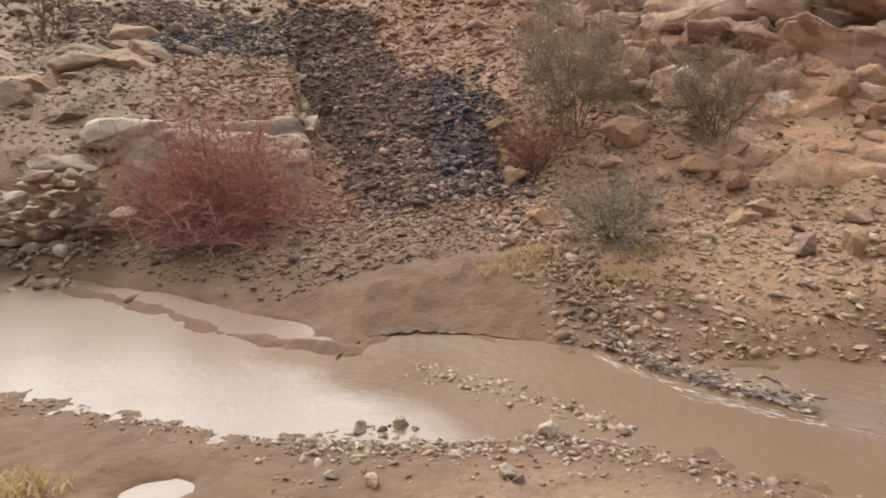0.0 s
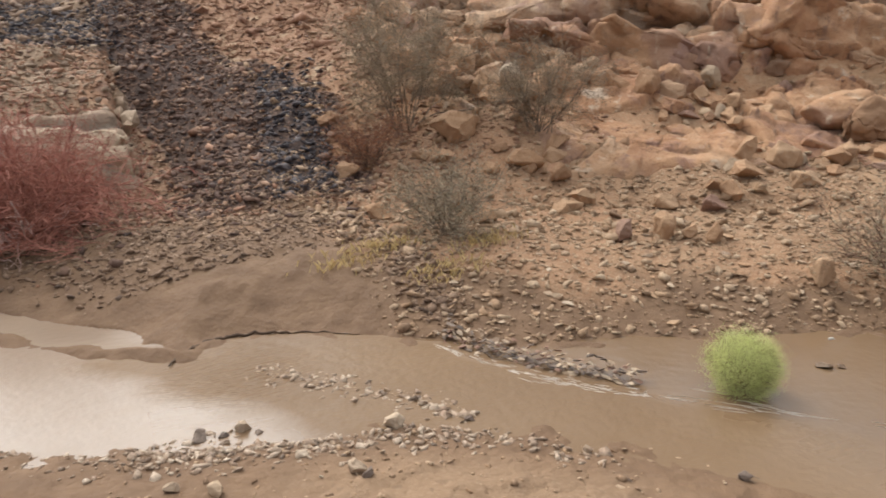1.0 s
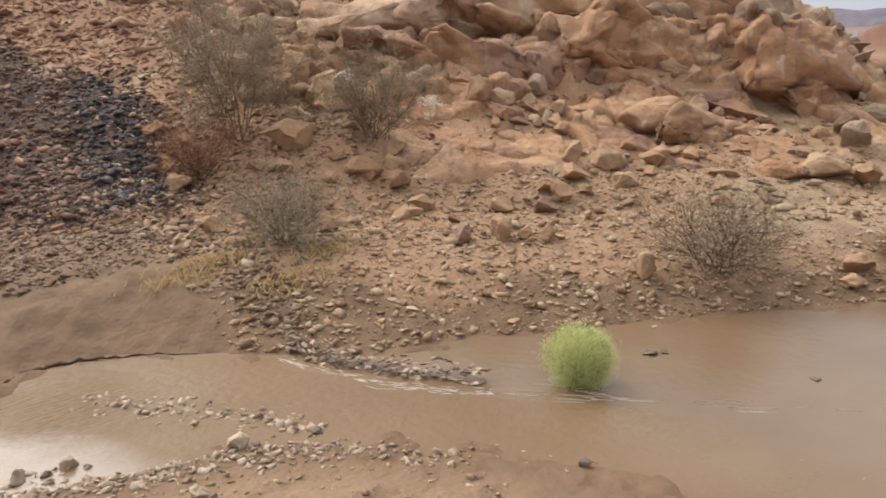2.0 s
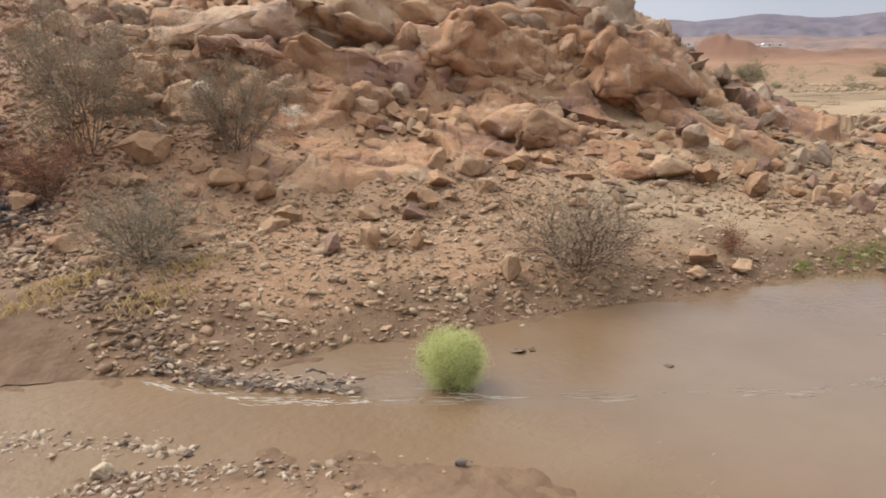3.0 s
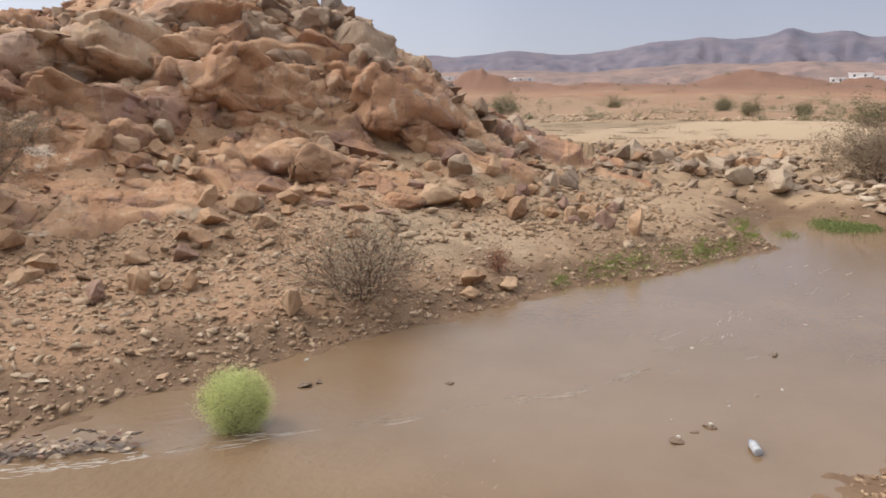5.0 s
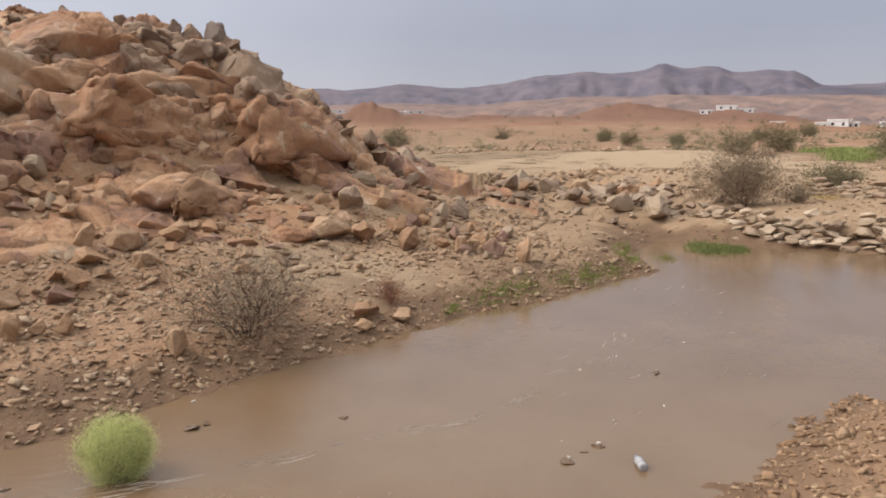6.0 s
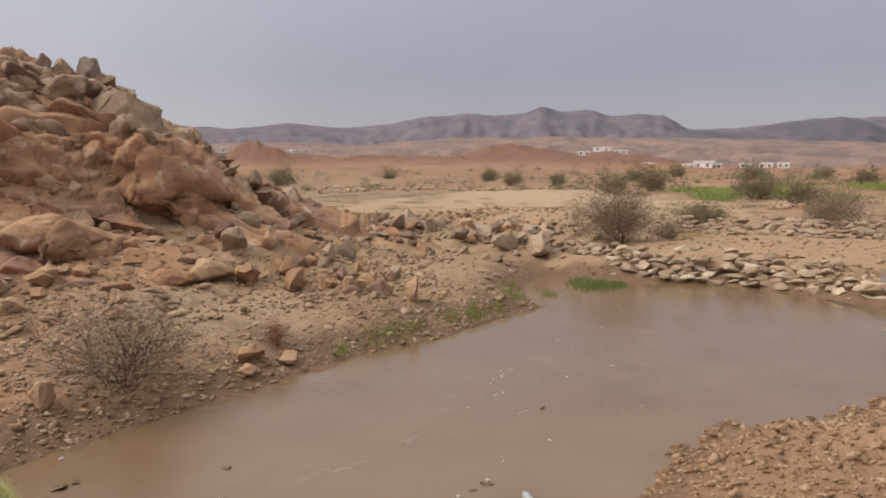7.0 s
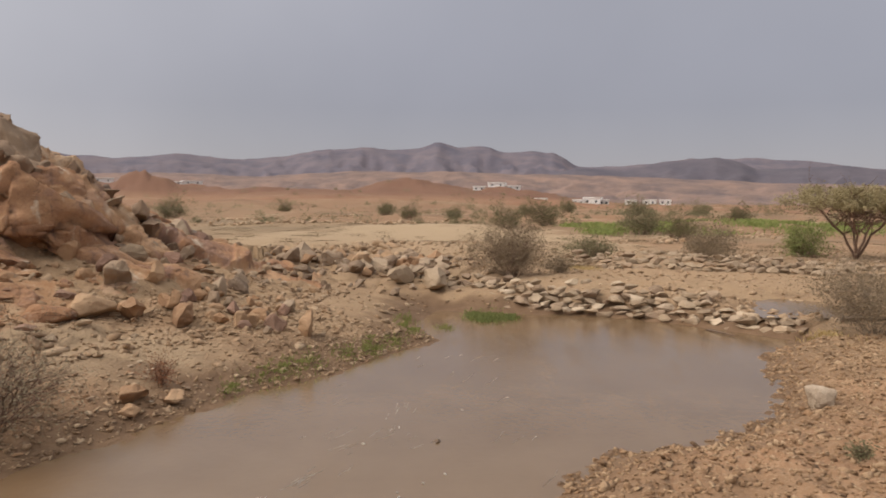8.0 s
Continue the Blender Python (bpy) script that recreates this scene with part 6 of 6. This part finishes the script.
strands = []
along_line([(2.84, 5.92), (3.0, 5.42), (3.24, 4.94), (3.52, 4.58), (3.83, 4.25)], 90, 0.04, (0.04, 0.15), (0.002, 0.006))
line_ = [(3.85, 4.25), (4.3, 3.8), (4.6, 3.42), (5.1, 2.92), (5.6, 2.5), (5.9, 2.15), (6.4, 1.65), (6.9, 1.4), (7.9, 1.05), (8.4, 0.62), (9.8, 0.6)]
along_line(line_, 60, 0.06, (0.06, 0.4), (0.0015, 0.005))
along_line(line_, 14, 0.22, (0.1, 0.3), (0.002, 0.005))
for _ in range(26):
    sx, sy = gen_.uniform(6.5, 12.5), gen_.uniform(-0.8, 1.9)
    along_line([(sx, sy), (sx + 0.3, sy - 0.14 + gen_.gauss(0, 0.03)), (sx + 0.7, sy - 0.3)], 1, 0.02, (0.25, 0.75), (0.0015, 0.0045))
ribbons("foam_streak", "thin whitish foam drifting on the muddy water", strands)
flecks("litter_scraps", "small pale scraps floating on the water", "litter", [(6.1, 0.8, 0.008), (6.6, 0.4, 0.012), (7.2, 0.0, 0.010), (6.15, 0.5, 0.020), (5.8, 0.7, 0.018), (6.7, 0.42, 0.008), (6.95, 0.2, 0.007), (8.1, 0.9, 0.014), (6.1, 4.4, 0.02)], 0.012)

# a dark tube along the bend stands for shade under the muddy lip
lip = [(0.62, 6.48), (0.80, 6.72), (1.0, 6.88), (1.25, 6.93), (1.6, 6.85), (1.95, 6.70), (2.35, 6.42)]
pts = []
for (ax, ay), (bx, by) in zip(lip, lip[1:]):
    for i in range(9):
        pts.append(Vector((ax + (bx - ax) * i / 9 + gen_.gauss(0, 0.008), ay + (by - ay) * i / 9 + gen_.gauss(0, 0.008), 0.012 + gen_.gauss(0, 0.006))))
half = len(pts) // 3
v, f = tubes([(pts[:half + 1][::-1], 0.024, 0.008), (pts[half:], 0.022, 0.004)], 7)
tagged(mesh_object("mud_lip", v, f, M["mud"], True), "dark strip for the shade under the muddy lip of the stream's bend", "mud bank", kind="structure")


def bottle(x, y, turn):
    """A clear plastic bottle afloat on its side."""
    base = empty("plastic_bottle", x, y, 0.010, turn)
    base.scale = (0.86, 0.86, 0.86)
    tagged(base, "cloudy whitish plastic bottle floating on the muddy water", "bottle")

    def lathe(name, profile, mat):
        v, f, sides = [], [], 16
        for d, r in profile:
            v += [(d, r * math.cos(6.2832 * s / sides), 0.02 + r * math.sin(6.2832 * s / sides)) for s in range(sides)]
        for i in range(len(profile) - 1):
            f += [(i * sides + s, i * sides + (s + 1) % sides, (i + 1) * sides + (s + 1) % sides, (i + 1) * sides + s) for s in range(sides)]
        f += [tuple(range(sides))[::-1], tuple(range((len(profile) - 1) * sides, len(profile) * sides))]
        return under(mesh_object(name, v, f, M[mat], True), base)
    lathe("body", [(-0.11, 0.030), (-0.105, 0.040), (-0.06, 0.042), (-0.055, 0.039), (0.0, 0.042), (0.05, 0.042), (0.09, 0.025), (0.105, 0.014)], "plastic")
    lathe("cap", [(0.104, 0.016), (0.122, 0.016), (0.124, 0.013)], "cap")


for bx, by, size in ((5.5, 4.0, 0.2), (5.62, 3.93, 0.12), (5.7, 0.7, 0.16), (6.1, 0.5, 0.14), (5.95, 0.6, 0.09), (8.2, 0.1, 0.14), (6.1, 2.8, 0.12)):
    boulder(bx, by, size, 0.25, 0.8, rng.uniform(0, 180), 3, "silt_lump", True, "dark muddy stone barely breaking the water", up=-0.004, name="stone")
bottle(5.80, 0.15, 20)
v, f = tubes([([Vector((15.9, -5.3, 0.01)), Vector((15.5, -5.42, 0.03)), Vector((15.1, -5.6, 0.02))], 0.02, 0.012)], 6)
tagged(mesh_object("driftwood_stick", v, f, M["wood"], True), "dark wet stick lying at the pool's edge", "stick")


# ---- far away: village, mountains ----
def house(az_deg, r, width, height, depth, base_el, seed):
    """A white flat-roofed house with a parapet and dark windows."""
    gen = random.Random(seed)
    a = radians(az_deg)
    x, y = -math.sin(a) * r, math.cos(a) * r
    z = ground(x, y)
    height, width = height * 0.55, width * 0.8
    top = empty("white_house", x, y, z, az_deg + gen.uniform(-12, 12))
    tagged(top, "small white flat-roofed village house far off", "house", "village houses")
    bm = bmesh.new()
    bmesh.ops.create_cube(bm, size=1.0, matrix=Matrix.Translation((0, 0, height / 2 - 0.5)) @ Matrix.Diagonal((width, depth, height + 1.0, 1)))
    bmesh.ops.bevel(bm, geom=bm.edges[:], offset=0.08, segments=1, affect="EDGES")
    me = bpy.data.meshes.new("house_wall")
    bm.to_mesh(me), bm.free()
    me.materials.append(M["white"])
    under(new("house_wall", me), top)
    bm = bmesh.new()
    for sx, sy, lx, ly in ((0, -0.5, 1.0, 0.02), (0, 0.5, 1.0, 0.02), (-0.5, 0, 0.012, 1.0), (0.5, 0, 0.012, 1.0)):
        bmesh.ops.create_cube(bm, size=1.0, matrix=Matrix.Translation((sx * width, sy * depth, height + 0.2)) @ Matrix.Diagonal((max(lx * width, 0.25) + 0.1, max(ly * depth, 0.25) + 0.1, 0.4, 1)))
    me = bpy.data.meshes.new("parapet")
    bm.to_mesh(me), bm.free()
    me.materials.append(M["white"])
    under(new("parapet", me), top)
    for k in range(max(2, int(width / 3.5))):
        bm = bmesh.new()
        bmesh.ops.create_cube(bm, size=1.0, matrix=Matrix.Diagonal((0.7, 0.1, 0.8, 1)))
        me = bpy.data.meshes.new("window")
        bm.to_mesh(me), bm.free()
        me.materials.append(M["window"])
        w = under(new("window", me), top)
        w.matrix_basis = pose(-width / 2 + (k + 0.5) * width / max(2, int(width / 3.5)), -depth / 2 - 0.03, height * 0.55)


for k, (a_, r_, w_, h_) in enumerate(((-65.0, 420, 12, 3.2), (-69.5, 420, 14, 2.6), (-70.8, 420, 12, 2.4), (-91.6, 330, 6, 2.4), (-92.9, 330, 9, 2.6), (-94.1, 330, 7, 2.4), (-96.1, 280, 5, 3), (-98.9, 260, 4.5, 3.2), (-99.9, 260, 7, 4.0),
                                      (-100.7, 262, 4, 2.8), (-102.6, 300, 5, 2.6), (-103.9, 300, 6, 3), (-105.0, 300, 5, 2.6), (-84.2, 400, 10, 3.5))):
    house(a_, r_, w_, h_, 7, 0, k)


def mountain_range(name, r0, depth, line, mat, label, seed, rough=0.2, step=0.25):
    """A range of hills round the plain: spurs and gullies on a crest whose height follows line (azimuth, degrees up)."""
    azs = np.arange(line[0][0], line[-1][0] + step, step)
    k = np.linspace(0, 1, 26)
    el = np.interp(azs, [p[0] for p in line], [p[1] for p in line])
    el = el * (1 + 0.03 * fbm(azs * 0.35, 0 * azs, seed, 5, 0.55))
    Az, K = np.meshgrid(azs, k, indexing="ij")
    Rr = r0 + depth * K
    spurs = 1 - np.abs(fbm(Az * 0.45 + 1.6 * K, K * 6.0 - Az * 0.2 + 7, seed + 3, 5, 0.6))
    shape = np.where(K < 0.72, (K / 0.72) ** 0.85 * (1 - rough * (1 - K / 0.72) * (1.15 - spurs) * 2.2), 1 - (K - 0.72) * 1.8)
    Z = (np.tan(np.radians(el))[:, None] * (r0 + 0.72 * depth)) * np.clip(shape, -0.05, 1) + 2.0
    X, Y = -np.sin(np.radians(Az)) * Rr, np.cos(np.radians(Az)) * Rr
    m = len(k)
    idx = (np.arange(len(azs) - 1)[:, None] * m + np.arange(m - 1)[None]).ravel()
    quads = np.stack([idx, idx + 1, idx + m + 1, idx + m], 1)[:, ::-1]
    return tagged(mesh_object(name, np.stack([X, Y, Z], -1).reshape(-1, 3), quads, M[mat], True), label, "mountains", kind="structure")


# the mountain ranges get their purple-blue haze from the base colours alone
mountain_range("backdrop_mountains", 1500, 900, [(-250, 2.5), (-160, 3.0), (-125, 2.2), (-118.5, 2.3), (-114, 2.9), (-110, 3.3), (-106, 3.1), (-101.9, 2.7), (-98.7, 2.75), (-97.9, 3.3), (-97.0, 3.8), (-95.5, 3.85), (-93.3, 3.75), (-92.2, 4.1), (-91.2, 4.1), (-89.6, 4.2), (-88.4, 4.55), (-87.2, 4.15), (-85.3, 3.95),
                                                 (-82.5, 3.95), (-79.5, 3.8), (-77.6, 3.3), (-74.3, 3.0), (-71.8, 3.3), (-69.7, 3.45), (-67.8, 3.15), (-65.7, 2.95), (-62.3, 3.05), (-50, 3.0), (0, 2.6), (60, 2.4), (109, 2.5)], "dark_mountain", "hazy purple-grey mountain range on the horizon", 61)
mountain_range("backdrop_mountains_dark", 1300, 500, [(-126, 2.0), (-119, 2.1), (-116.5, 2.65), (-113.5, 2.4), (-111, 2.4), (-109.8, 2.9), (-108.4, 3.3), (-107, 3.2), (-105.8, 3.1), (-102, 2.6), (-98.7, 2.6), (-95, 1.6), (-92, 0.3)], "storm_mountain", "dark mountain, hazed blue-grey, under the rain clouds", 66)
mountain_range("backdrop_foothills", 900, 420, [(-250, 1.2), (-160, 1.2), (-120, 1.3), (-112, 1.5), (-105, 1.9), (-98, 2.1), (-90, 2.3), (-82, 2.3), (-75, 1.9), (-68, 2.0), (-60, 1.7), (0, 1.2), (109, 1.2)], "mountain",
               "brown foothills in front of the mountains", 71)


# ---- the larger stones of the beach nearest the water, each a piece of the ground ----
beach = bpy.data.objects["ground"]
gen_ = random.Random(33)
for k in range(300):
    bx = gen_.uniform(3.3, 10.5)
    by = float(np.interp(bx, [p[0] for p in FAR_SHORE], [p[1] for p in FAR_SHORE])) + gen_.uniform(0.1, 2.6)
    size = 0.055 + 0.13 * gen_.random() ** 2
    ob = new("stone", shared(CHIP_MESH, PEBBLES, gen_.randrange(14), gen_.choice(("boulder", "grey_rock", "pale_rock", "boulder", "grey_rock"))))
    ob.parent = beach
    ob.matrix_basis = Matrix.Translation((bx, by, ground(bx, by) + size * 0.08)) @ pose(0, 0, 0, gen_.uniform(-14, 14), gen_.uniform(-14, 14), gen_.uniform(0, 360)) @ Matrix.Diagonal((size, size, size * gen_.uniform(0.35, 0.7), 1))
